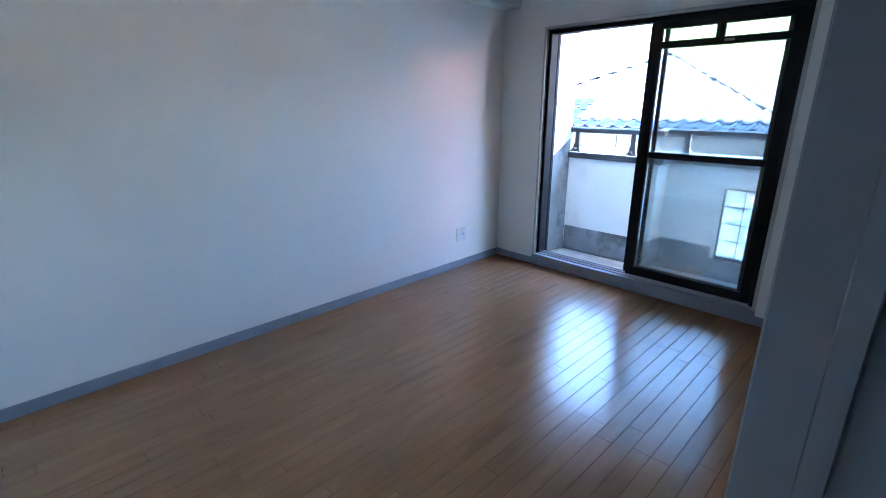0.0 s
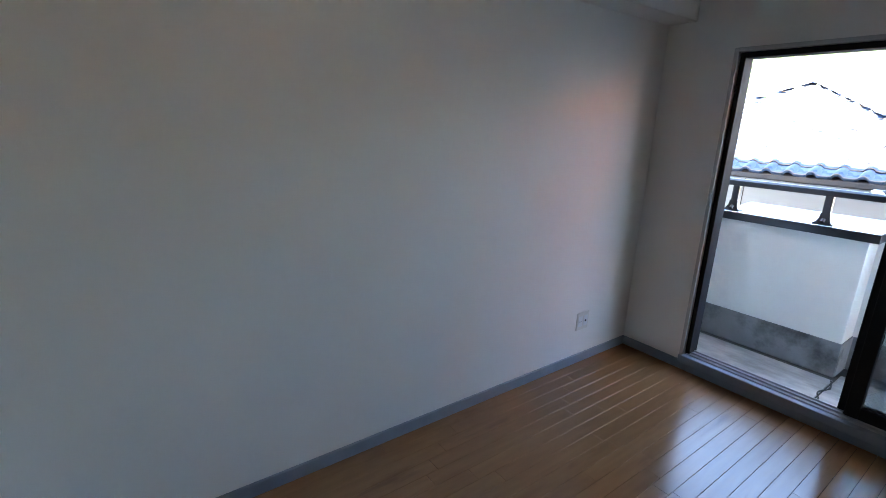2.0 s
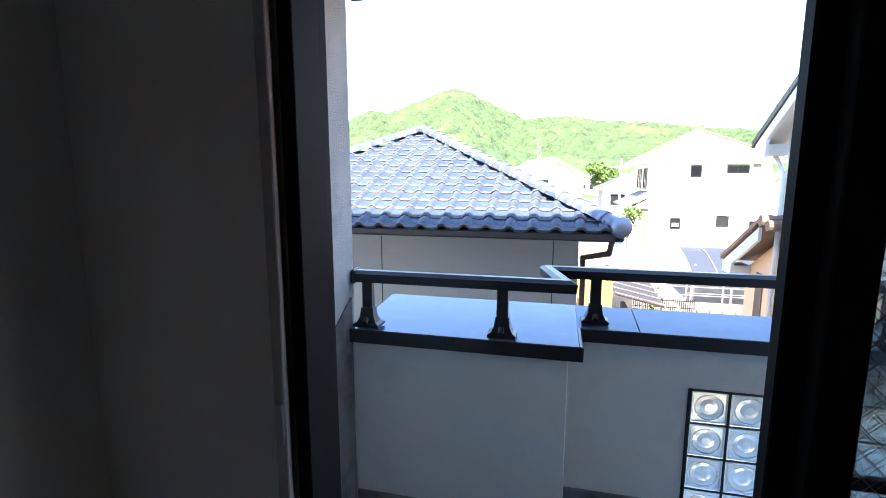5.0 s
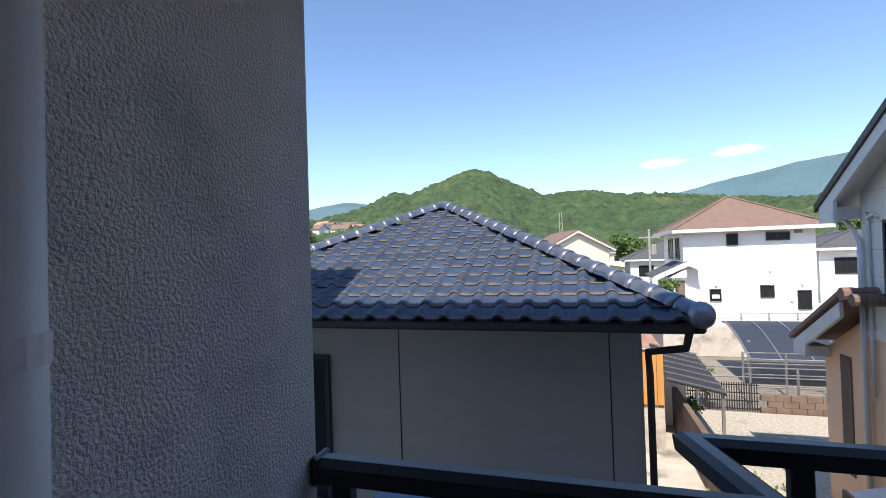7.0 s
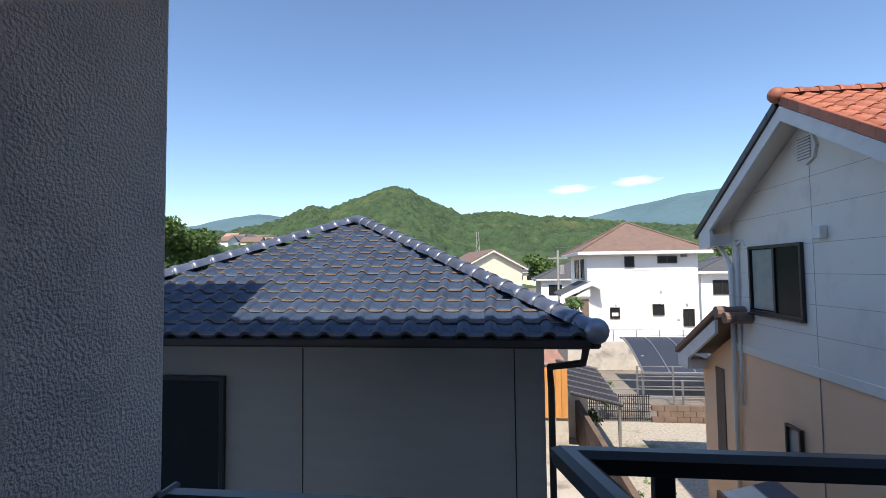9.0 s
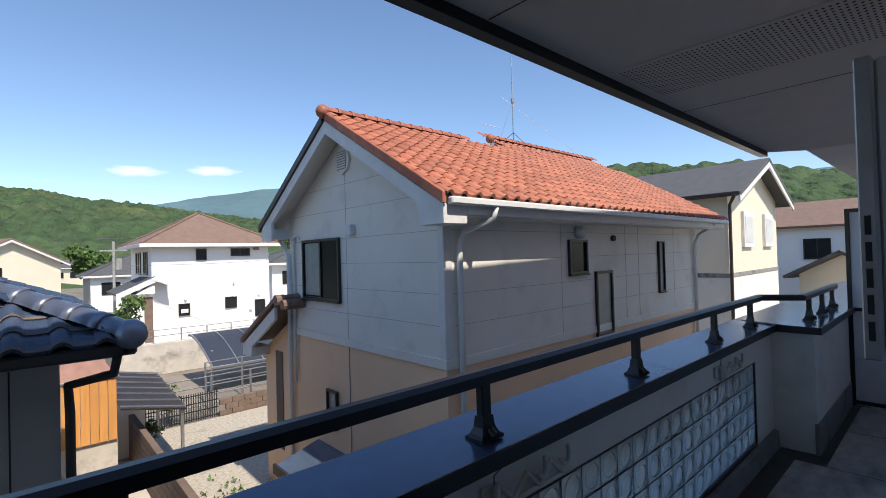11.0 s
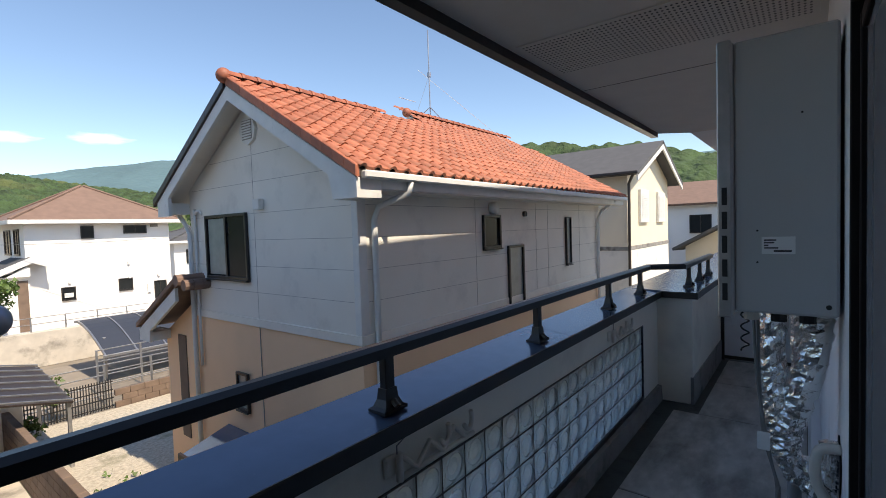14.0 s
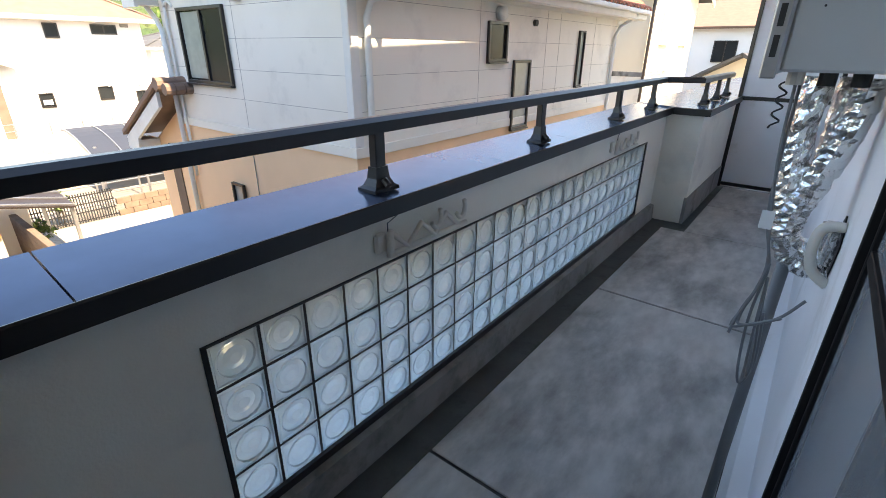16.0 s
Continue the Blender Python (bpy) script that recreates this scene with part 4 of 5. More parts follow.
ridge_caps(roof, (ex0 - 0.02, ey - 0.02, ez + 0.06), (ax, ay, az + 0.07), 0.105, 0.235, M_NAVYCAP)
part("snow_guard", B(ex1 - 0.9, ex1 - 0.85, ey + 1.2, ey + 5.0, ez + 0.45, ez + 0.47), M_BPIPE, roof)

# -- house with the terracotta roof --
oh = thing("terracotta_roof_house", "pale grey and peach house with a terracotta tiled gable roof", "house")
ox0, ox1, oy0, oy1 = 2.37, 11.6, 8.75, 13.72
oe, ozE, oap, ozA = 8.25, 2.31, 11.22, 4.03
slope = (ozA - ozE) / (oap - oe)
rx0, rx1 = 1.95, 12.35
zw = ozE + slope * (oy0 - oe) - 0.13
part("upper_wall", prism([(oy0, 0.06), (oy1, 0.06), (oy1, zw), (oap, ozA - 0.16), (oy0, zw)], "x", ox0, ox1), M_SIDING, oh, "pale grey horizontal siding")
part("lower_wall", B(ox0 + 0.012, ox1 - 0.012, oy0 + 0.012, oy1 - 0.012, GZ, 0.06), M_PEACH, oh, "peach render")
part("band", B(ox0 - 0.025, ox1 + 0.025, oy0 - 0.025, oy1 + 0.025, -0.02, 0.12, 0.006), M_SIDING, oh)
part("corner_board", B(ox0 - 0.016, ox0 + 0.13, oy0 - 0.016, oy0 - 0.001, 0.121, zw, 0.003), M_FASCIA, oh)
part("corner_board", B(ox0 - 0.016, ox0 - 0.001, oy0 - 0.001, oy0 + 0.11, 0.121, zw, 0.003), M_FASCIA, oh)
for z in [0.57, 1.02, 1.47, 1.92]:
    part("siding_joint", B(ox0 - 0.002, ox0 + 0.01, oy0 + 0.12, oy1 - 0.01, z, z + 0.006), M_SIDING2, oh)
    part("siding_joint", B(ox0 + 0.14, ox1 - 0.01, oy0 - 0.002, oy0 + 0.01, z, z + 0.006), M_SIDING2, oh)
for z in [2.45, 2.9]:
    part("siding_joint", B(ox0 - 0.002, ox0 + 0.01, oy0 + (z - zw) / slope + 0.15, oy1 - (z - zw) / slope - 0.15, z, z + 0.006), M_SIDING2, oh)
part("wall_seam", B(ox0 - 0.003, ox0 + 0.01, 11.34, 11.348, GZ, 3.55), M_SIDING2, oh)
for xs in (5.2, 7.6, 8.2, 10.1):
    part("wall_seam", B(xs, xs + 0.007, oy0 - 0.003, oy0 + 0.01, 0.13, zw - 0.02), M_SIDING2, oh)
window(oh, "x", ox0, 11.60, 12.98, 0.82, 1.90, 1, -1)
# pale grey sheet just outside the pane, covering its far half
part("half_pane_sheet", B(ox0 - 0.021, ox0 - 0.018, 12.34, 12.95, 0.85, 1.88), M_FROST, oh, "pale grey sheet over the far half of the pane")
window(oh, "x", ox0, 11.80, 12.10, -1.55, -0.95, 0, -1, M_FROST)
window(oh, "y", oy0, 5.46, 5.98, 1.20, 1.74, 0, -1)
window(oh, "y", oy0, 6.36, 6.90, -0.05, 1.12, 0, -1, M_FROST)
window(oh, "y", oy0, 9.20, 9.44, 0.60, 1.72, 0, -1, M_FROST)
part("vent_hood", tube([(5.76, oy0, 1.92), (5.76, oy0 - 0.12, 1.92)], 0.11, 14), M_FASCIA, oh, smooth=True)
part("vent_cap", tube([(7.05, oy0, 1.82), (7.05, oy0 - 0.06, 1.82)], 0.06, 12), M_DARK, oh)
part("wall_box", B(ox0 - 0.11, ox0, 11.02, 11.20, 1.97, 2.15, 0.01), M_FASCIA, oh)
gv = part("gable_vent", tube([(ox0, 11.36, 3.32), (ox0 - 0.05, 11.36, 3.32)], 0.25, 8), M_FASCIA, oh)
part("vent_recess", B(ox0 - 0.056, ox0 - 0.0505, 11.36 - 0.15, 11.36 + 0.15, 3.16, 3.48), M_SKIRT, gv)
for k in range(7):
    part("louvre", B(ox0 - 0.068, ox0 - 0.057, 11.36 - 0.15, 11.36 + 0.15, 3.175 + k * 0.044, 3.200 + k * 0.044), M_FASCIA, gv)
# roof slabs
def slab(p0, p1, p2, p3, th):
    bm = bmesh.new()
    a = [Vector(p) for p in (p0, p1, p2, p3)]
    n = (a[1] - a[0]).cross(a[3] - a[0]).normalized() * th
    faces(bm, a + [q - n for q in a], [(0, 1, 2, 3), (7, 6, 5, 4), (0, 4, 5, 1), (1, 5, 6, 2), (2, 6, 7, 3), (3, 7, 4, 0)])
    bmesh.ops.recalc_face_normals(bm, faces=bm.faces)
    return bm
oroof = part("roof", slab((rx0, oe, ozE), (rx1, oe, ozE), (rx1, oap, ozA), (rx0, oap, ozA), 0.10), M_SIDING, oh)
yB2, zB2 = 12.0, ozE + slope * (12.0 - oe)
part("roof_back", slab((rx0, oap, ozA), (7.1, oap, ozA), (7.1, 14.22, ozA - slope * (14.22 - oap)), (rx0, 14.22, ozA - slope * (14.22 - oap)), 0.10), M_SIDING, oh)
part("rear_roof", slab((7.08, oap, ozA), (rx1, oap, ozA), (rx1, yB2, zB2), (7.08, yB2, zB2), 0.10), M_SIDING, oh)
part("rear_wall", prism([(oap + 0.3, 2.0), (14.5, 2.0), (14.5, zB2 - 1.4), (yB2, zB2 - 0.12), (oap + 0.3, ozA - 0.05)], "x", 7.2, ox1), M_SIDING, oh)
ow, ol = 0.262, 0.245
OSL = math.hypot(1, slope)
tile_slope(oroof, (rx0 - 0.02, oe - 0.05, ozE + 0.005), (1, 0, 0), (0, 1, slope), ow, ol, 40, 14, lambda u, v: True, lambda u, v: u < 5.9, s_tile(ow, ol, 0.04), M_TERRA, "terracotta roof tiles")
tile_slope(oroof, (7.08, oap, ozA + 0.005), (1, 0, 0), (0, 1, slope), ow, ol, 19, 6, lambda u, v: True, lambda u, v: False, s_tile(ow, ol, 0.04), M_TERRA, "terracotta roof tiles")
ridge_caps(oroof, (rx0 - 0.05, oap, ozA + 0.06), (5.65, oap, ozA + 0.06), 0.105, 0.27, M_TERRA)
ridge_caps(oroof, (6.35, oap, ozA + 0.03), (8.25, oap, ozA + 0.03), 0.09, 0.27, M_TERRA, end=False)
ridge_caps(oroof, (7.05, yB2, zB2 + 0.06), (rx1, yB2, zB2 + 0.06), 0.105, 0.27, M_TERRA)
# verge tiles, bargeboards, gutter
for k in range(14):
    v = k * ol / OSL
    part("verge_tile", B(rx0 - 0.055, rx0 + 0.01, 0, ol * 1.06 / OSL, -0.10, 0.055, 0.012, pose(0, oe - 0.04 + v, ozE + slope * v, 0, 0, 0) @ Matrix(((1, 0, 0, 0), (0, 1, 0, 0), (0, slope, 1, 0), (0, 0, 0, 1)))), M_TERRA, oroof)
for k in range(14):
    v = k * ol / OSL
    part("verge_tile", B(rx0 - 0.055, rx0 + 0.01, -ol * 1.06 / OSL, 0, -0.10, 0.055, 0.012, pose(0, 14.25 - v, ozA - slope * (14.25 - oap) + slope * v, 0, 0, 0) @ Matrix(((1, 0, 0, 0), (0, 1, 0, 0), (0, -slope, 1, 0), (0, 0, 0, 1)))), M_BPIPE, oroof)
bd = 0.22
part("bargeboard", prism([(oe, ozE - 0.10), (oap, ozA - 0.10), (oap, ozA - 0.10 - bd), (8.78, ozE + slope * 0.53 - 0.10 - bd), (8.70, ozE - 0.34), (oe, ozE - 0.34)], "x", rx0 - 0.02, rx0 + 0.04), M_FASCIA, oh)
part("bargeboard", prism([(14.12, ozA - slope * (14.12 - oap) - 0.10), (oap, ozA - 0.10), (oap, ozA - 0.10 - bd), (13.62, ozA - slope * (13.62 - oap) - 0.10 - bd), (13.62, ozE - 0.34), (14.12, ozE - 0.34)], "x", rx0 - 0.02, rx0 + 0.04), M_FASCIA, oh)
part("eave_box", B(rx0 + 0.04, ox0, oe + 0.02, oy0, ozE - 0.34, ozE - 0.10, 0.004), M_FASCIA, oh)
part("eave_box", B(rx0 + 0.04, ox0, oy1, 14.10, ozE - 0.30, ozE - 0.08, 0.004), M_FASCIA, oh)
part("eave_soffit", B(ox0, rx1 - 0.05, oe + 0.06, oy0, ozE - 0.24, ozE - 0.20), M_SIDING, oh)
part("gutter", B(rx0 + 0.05, rx1, oe - 0.10, oe + 0.015, ozE - 0.105, ozE - 0.005, 0.02), M_FASCIA, oh)
part("fascia", B(ox0 + 0.002, rx1 - 0.02, oe + 0.02, oe + 0.055, ozE - 0.22, ozE - 0.02, 0.003), M_FASCIA, oh)
part("downpipe", tube([(ox0 + 0.50, oe - 0.04, ozE - 0.10), (ox0 + 0.50, oe, ozE - 0.25), (ox0 + 0.30, oy0 - 0.10, ozE - 0.42), (ox0 + 0.24, oy0 - 0.07, ozE - 0.6), (ox0 + 0.24, oy0 - 0.07, GZ)], 0.045, 10), M_WPIPE, oh, smooth=True)
part("downpipe", tube([(ox1 - 0.05, oe + 0.0, ozE - 0.12), (ox1 - 0.15, oy0 - 0.12, ozE - 0.40), (ox1 - 0.25, oy0 - 0.06, ozE - 0.6), (ox1 - 0.25, oy0 - 0.06, GZ)], 0.045, 10), M_WPIPE, oh, smooth=True)
part("downpipe", tube([(rx0 + 0.3, 14.1, ozE - 0.2), (ox0 - 0.05, 13.85, ozE - 0.5), (ox0 - 0.06, 13.66, ozE - 0.7), (ox0 - 0.06, 13.66, GZ)], 0.045, 10), M_WPIPE, oh, smooth=True)
# low extension on the north side with its own tiled slope
part("extension_wall", prism([(13.722, GZ), (15.20, GZ), (15.20, -0.52), (13.722, 0.28)], "x", ox0 + 0.004, 7.0), M_PEACH, oh)
part("slot_window", B(ox0 - 0.02, ox0 + 0.003, 14.22, 14.58, -2.7, -0.50, 0.006), M_BLOCKW, oh, "tall narrow brown recess")
part("extension_roof", slab((7.0, 15.55, -0.34), (1.98, 15.55, -0.34), (1.98, 13.45, 0.76), (7.0, 13.45, 0.76), 0.07), M_BROWNROOF, oh)
part("extension_barge", prism([(15.52, -0.42), (13.60, 0.58), (13.60, 0.32), (14.95, -0.40), (15.0, -0.66), (15.52, -0.66)], "x", 1.95, 2.01), M_FASCIA, oh)
part("extension_eave_box", B(2.01, ox0 - 0.002, 14.97, 15.50, -0.64, -0.44, 0.004), M_FASCIA, oh)
for k in range(8):
    part("verge_tile", B(1.90, 2.0, -0.29, 0, -0.06, 0.05, 0.012, pose(0, 15.58 - k * 0.265, -0.33 + k * 0.139) @ Matrix(((1, 0, 0, 0), (0, 1, 0, 0), (0, -0.524, 1, 0), (0, 0, 0, 1)))), M_BROWNROOF, oh)
for k in range(3):
    part("ridge_tile", tube([(1.86 + k * 0.17, 13.34, 0.74), (2.05 + k * 0.17, 13.34, 0.74)], 0.115 - 0.008 * (k % 2), 10), M_BROWNROOF, oh)
    part("ridge_tile", tube([(1.90 + k * 0.17, 13.10, 0.66), (2.06 + k * 0.17, 13.10, 0.66)], 0.105, 10), M_BROWNROOF, oh)
part("conduit", tube([(ox0 - 0.04, 13.45, -1.0), (ox0 - 0.04, 13.45, 1.85), (ox0 - 0.06, 13.40, 2.0), (ox0 - 0.04, 13.28, 2.06), (ox0, 13.22, 1.98)], 0.028, 8, fine=3), M_WPIPE, oh, smooth=True)
part("lean_roof", slab((1.5, 12.6, -2.25), (1.5, 9.6, -2.25), (2.37, 9.6, -2.0), (2.37, 12.6, -2.0), 0.08), M_CAPTOP, oh, "pale metal lean-to roof")
part("lean_edge", B(1.46, 1.52, 9.55, 12.65, -2.40, -2.22, 0.01), M_BPIPE, oh)
part("base_plinth", B(ox0 - 0.04, ox1 + 0.04, oy0 - 0.04, oy1 + 0.04, GZ, GZ + 0.4, 0.01), M_CONC, oh)

# roof aerial
an = thing("roof_aerial", "thin metal television aerial on the roof", "aerial")
AX, AY, AZ = 8.0, 12.0, 4.50
part("mast", tube([(AX, AY, AZ), (AX, AY, AZ + 2.4)], 0.018, 6), M_ALU, an)
for dx, dy in ((0.35, 0.3), (-0.35, 0.3), (0.0, -0.4)):
    part("stay", tube([(AX, AY, AZ + 0.35), (AX + dx, AY + dy, AZ - 0.05)], 0.012, 5), M_ALU, an)
part("guy_wire", tube([(AX, AY, AZ + 1.2), (AX - 0.6, AY, AZ)], 0.004, 4), M_ALU, an)
part("coupler", B(AX - 0.04, AX + 0.04, AY - 0.04, AY + 0.04, AZ + 1.15, AZ + 1.28, 0.01), M_ALU, an)
part("boom", tube([(AX - 0.9, AY + 0.3, AZ + 0.5), (AX - 0.45, AY + 0.1, AZ + 0.42)], 0.008, 5), M_ALU, an)


def far_house(name, x, y, w, d, z0, ez, rz, wall, roofm, label, turn=0.0, gable=None, ov=0.55, wins=(), over=None):
    """A house at a corner x, y, w wide and d deep; a hip roof, or a gable along 'x' or 'y'."""
    t = thing(name, label, "house", "", "")
    m = pose(x, y, 0, 0, 0, turn)
    part("wall", B(0, w, 0, d, z0, ez), wall, t)
    if gable == "x":
        part("gable_wall", prism([(0, ez - 0.01), (d, ez - 0.01), (d / 2, rz - 0.12)], "x", 0.001, w - 0.001), wall, t)
        r = part("roof", slab((-ov, -ov, ez - ov * (rz - ez) / (d / 2)), (w + ov, -ov, ez - ov * (rz - ez) / (d / 2)), (w + ov, d / 2, rz), (-ov, d / 2, rz), 0.14), roofm, t)
        part("roof", slab((w + ov, d + ov, ez - ov * (rz - ez) / (d / 2)), (-ov, d + ov, ez - ov * (rz - ez) / (d / 2)), (-ov, d / 2, rz), (w + ov, d / 2, rz), 0.14), roofm, t)
    elif gable == "y":
        part("gable_wall", prism([(0, ez - 0.01), (w, ez - 0.01), (w / 2, rz - 0.12)], "y", 0.001, d - 0.001), wall, t)
        k = (rz - ez) / (w / 2)
        r = part("roof", slab((-ov, d + ov, ez - ov * k), (-ov, -ov, ez - ov * k), (w / 2, -ov, rz), (w / 2, d + ov, rz), 0.14), roofm, t)
        part("roof", slab((w + ov, -ov, ez - ov * k), (w + ov, d + ov, ez - ov * k), (w / 2, d + ov, rz), (w / 2, -ov, rz), 0.14), roofm, t)
        for s in (1, -1):
            part("bargeboard", prism([(w / 2, rz - 0.12), (w / 2 + s * (w / 2 + ov), ez - ov * k - 0.12), (w / 2 + s * (w / 2 + ov), ez - ov * k - 0.34), (w / 2, rz - 0.38)], "y", -ov + 0.01, -ov + 0.07), M_FASCIA, t)
    else:
        h = min(w, d) / 2 + ov
        a = (-ov + h, d / 2) if w >= d else (w / 2, -ov + h)
        b = (w + ov - h, d / 2) if w >= d else (w / 2, d + ov - h)
        pts = [(-ov, -ov, ez), (w + ov, -ov, ez), (w + ov, d + ov, ez), (-ov, d + ov, ez), (*a, rz), (*b, rz)]
        bm = faces(bmesh.new(), pts, [(3, 2, 1, 0)])
        bm.verts.ensure_lookup_table()
        vs = bm.verts
        if w >= d:
            for f in ((0, 1, 5, 4), (2, 3, 4, 5)):
                bm.faces.new([vs[i] for i in f])
            bm.faces.new([vs[1], vs[2], vs[5]])
            bm.faces.new([vs[3], vs[0], vs[4]])
        else:
            bm.faces.new([vs[0], vs[1], vs[4]])
            bm.faces.new([vs[2], vs[3], vs[5]])
            for f in ((1, 2, 5, 4), (3, 0, 4, 5)):
                bm.faces.new([vs[i] for i in f])
        bmesh.ops.recalc_face_normals(bm, faces=bm.faces)
        part("roof", bm, roofm, t)
        part("eave_board", B(-ov - 0.05, w + ov + 0.05, -ov - 0.06, -ov + 0.02, ez - 0.20, ez + 0.0, 0.01), M_FASCIA, t)
        part("eave_board", B(-ov - 0.06, -ov + 0.02, -ov, d + ov, ez - 0.20, ez + 0.0, 0.01), M_FASCIA, t)
        for c in (0, 1, 2, 3):
            e = a if c in (0, 3) and w >= d or c in (0, 1) and w < d else b
            part("hip_tile", tube([Vector(pts[c]) + Vector((0, 0, 0.03)), Vector((*e, rz + 0.03))], 0.07, 6), roofm, t)
    for face, u0, u1, za, zb, sp in wins:
        if face == "f":
            window(t, "y", 0, u0, u1, za, zb, sp, -1)
        elif face == "l":
            window(t, "x", 0, u0, u1, za, zb, sp, -1)
        elif face == "r":
            window(t, "x", w, u0, u1, za, zb, sp, 1)
    t.matrix_world = m
    return t


wh2 = far_house("white_house", 3.40, 34.0, 6.55, 6.4, -2.9, 2.66, 4.72, M_WHITEW, M_BROWNROOF, "white rendered two-storey house with a brown hip roof", 0, None, 0.60,
                [("f", 2.30, 2.78, 1.76, 2.30, 0), ("f", 4.25, 5.30, 1.97, 2.30, 1), ("f", 1.34, 1.84, -1.40, -0.84, 0), ("f", 3.87, 4.46, -1.20, -0.64, 0), ("f", 5.64, 6.20, -1.86, -0.94, 1), ("l", 1.0, 2.0, 1.0, 2.2, 1), ("l", 3.0, 4.4, 1.0, 2.2, 1)])
part("window_shade", B(1.40, 1.78, -0.10, -0.064, -1.33, -1.10, 0.01), M_FASCIA, wh2)
part("porch", B(-1.0, -0.004, -0.5, 3.0, -2.9, -0.05), M_WHITEW, wh2)
part("porch_door", B(-0.46, -0.06, -0.54, -0.503, -2.7, -0.25, 0.01), M_BLOCKW, wh2)
part("porch_roof", slab((-1.70, -0.8, 0.0), (0.10, -0.8, 0.85), (0.10, 3.4, 0.85), (-1.70, 3.4, 0.0), 0.12), M_GREYROOF, wh2)
part("porch_roof", slab((0.10, -0.8, 0.85), (0.75, -0.8, 0.52), (0.75, -0.01, 0.52), (0.10, -0.01, 0.85), 0.12), M_GREYROOF, wh2)
part("porch_barge", prism([(-1.75, 0.02), (0.10, 0.88), (0.80, 0.54), (0.80, 0.28), (0.10, 0.58), (-1.75, -0.26)], "y", -0.90, -0.81), M_FASCIA, wh2)
part("porch_brace", prism([(-0.9, -0.06), (0.0, -0.06), (0.0, 0.35), (-0.15, 0.40)], "y", -0.78, -0.50), M_WHITEW, wh2)
part("wall_lamp", B(4.28, 4.40, -0.12, -0.004, 0.15, 0.36, 0.03), M_FASCIA, wh2)
part("meter_box", B(5.22, 5.42, -0.12, -0.004, -1.5, -1.05, 0.01), M_FASCIA, wh2)
for xx in (0.9, 3.6, 5.1):
    part("vent_cap", tube([(xx + 0.75, -0.01, -0.55), (xx + 0.75, -0.12, -0.55)], 0.07, 8), M_FASCIA, wh2)
part("vent_slot", B(5.55, 5.95, -0.03, -0.004, 2.25, 2.42, 0.005), M_SKIRT, wh2)

dh = far_house("dark_roof_house", 17.2, 9.6, 6.7, 10.0, GZ, 3.75, 5.15, M_CREAMW, M_GREYROOF, "cream house with a charcoal slate gable roof and shutters", 0, "y", 0.6,
               [("l", 4.0, 5.2, 1.8, 2.9, 1)])
for xa in (1.5, 4.4):
    sh = part("window_shutter", B(xa, xa + 1.25, -0.12, -0.004, 1.55, 2.95, 0.01), M_FASCIA, dh, "cream roller shutter box")
    for k in range(14):
        part("slat", B(xa + 0.12, xa + 1.13, -0.135, -0.121, 1.75 + k * 0.075, 1.805 + k * 0.075), M_FASCIA, sh)
part("wall_band", B(-0.03, 6.73, -0.03, 10.03, 0.45, 0.62, 0.01), M_SKIRT, dh)
part("lower_wall", B(-0.012, 6.712, -0.012, 10.012, GZ, 0.45), M_SIDING, dh)
part("downpipe", tube([(-0.5, -0.4, 3.45), (-0.1, -0.1, 3.1), (-0.08, -0.08, GZ)], 0.06, 8), M_BPIPE, dh)
part("gutter", B(-0.72, -0.58, -0.6, 10.6, 3.40, 3.52, 0.02), M_BPIPE, dh)
far_house("yellow_gable_house", -6.5, 62.0, 8.0, 10.0, -3.6, 2.2, 4.3, M_CREAMW, M_BROWNROOF, "small cream house with yellowish eaves far off", 20, "y", 0.6, [("f", 2.0, 3.4, 0.3, 1.5, 1)])
far_house("grey_roof_house", 3.5, 66.0, 10.0, 8.0, -3.6, 0.4, 2.6, M_WHITEW, M_GREYROOF, "white house with a dark grey hip roof far off", 0, None, 0.6, [("f", 1.0, 2.6, -1.6, -0.4, 1), ("f", 5.0, 7.0, -1.6, -0.4, 1)])
far_house("grey_roof_house", 15.0, 46.0, 9.0, 8.0, -3.0, 1.3, 2.7, M_WHITEW, M_GREYROOF, "pale house with a grey hip roof behind the white house", 0, None, 0.6, [("f", 1.0, 2.4, -0.6, 0.5, 1)])
far_house("white_back_house", 33.0, 3.0, 9.0, 16.0, GZ, 2.9, 4.5, M_WHITEW, M_BROWNROOF, "white house with a weathered brown roof", 0, "y", 0.5, [("l", 3, 4.4, 1.2, 2.2, 1), ("l", 6, 7.2, 0.8, 1.9, 1)])
far_house("low_shed_house", 25.5, 5.6, 6.0, 4.0, GZ, 0.3, 1.3, M_CREAMW, M_GREYROOF, "low shed with a grey roof beyond the balcony", -20, "x", 0.5, [("l", 1, 2.2, -1.8, -0.9, 1)])
for i in range(16):
    a = radians(40 - i * 4.6 + random.uniform(-1.5, 1.5))
    dd = random.uniform(110, 230)
    far_house("distant_house", -2 - math.sin(a) * dd, 4 + math.cos(a) * dd, random.uniform(7, 11), random.uniform(7, 9), -4.5, random.uniform(0.5, 2.5), random.uniform(3.2, 5.0), random.choice([M_WHITEW, M_CREAMW, M_SIDING]), random.choice([M_GREYROOF, M_BROWNROOF, M_NAVY]), "small distant house in the valley", random.uniform(-30, 30), None, 0.6, [("f", 1.2, 2.6, -1.2, 0.0, 1), ("f", 4.0, 5.4, -1.2, 0.0, 1)])

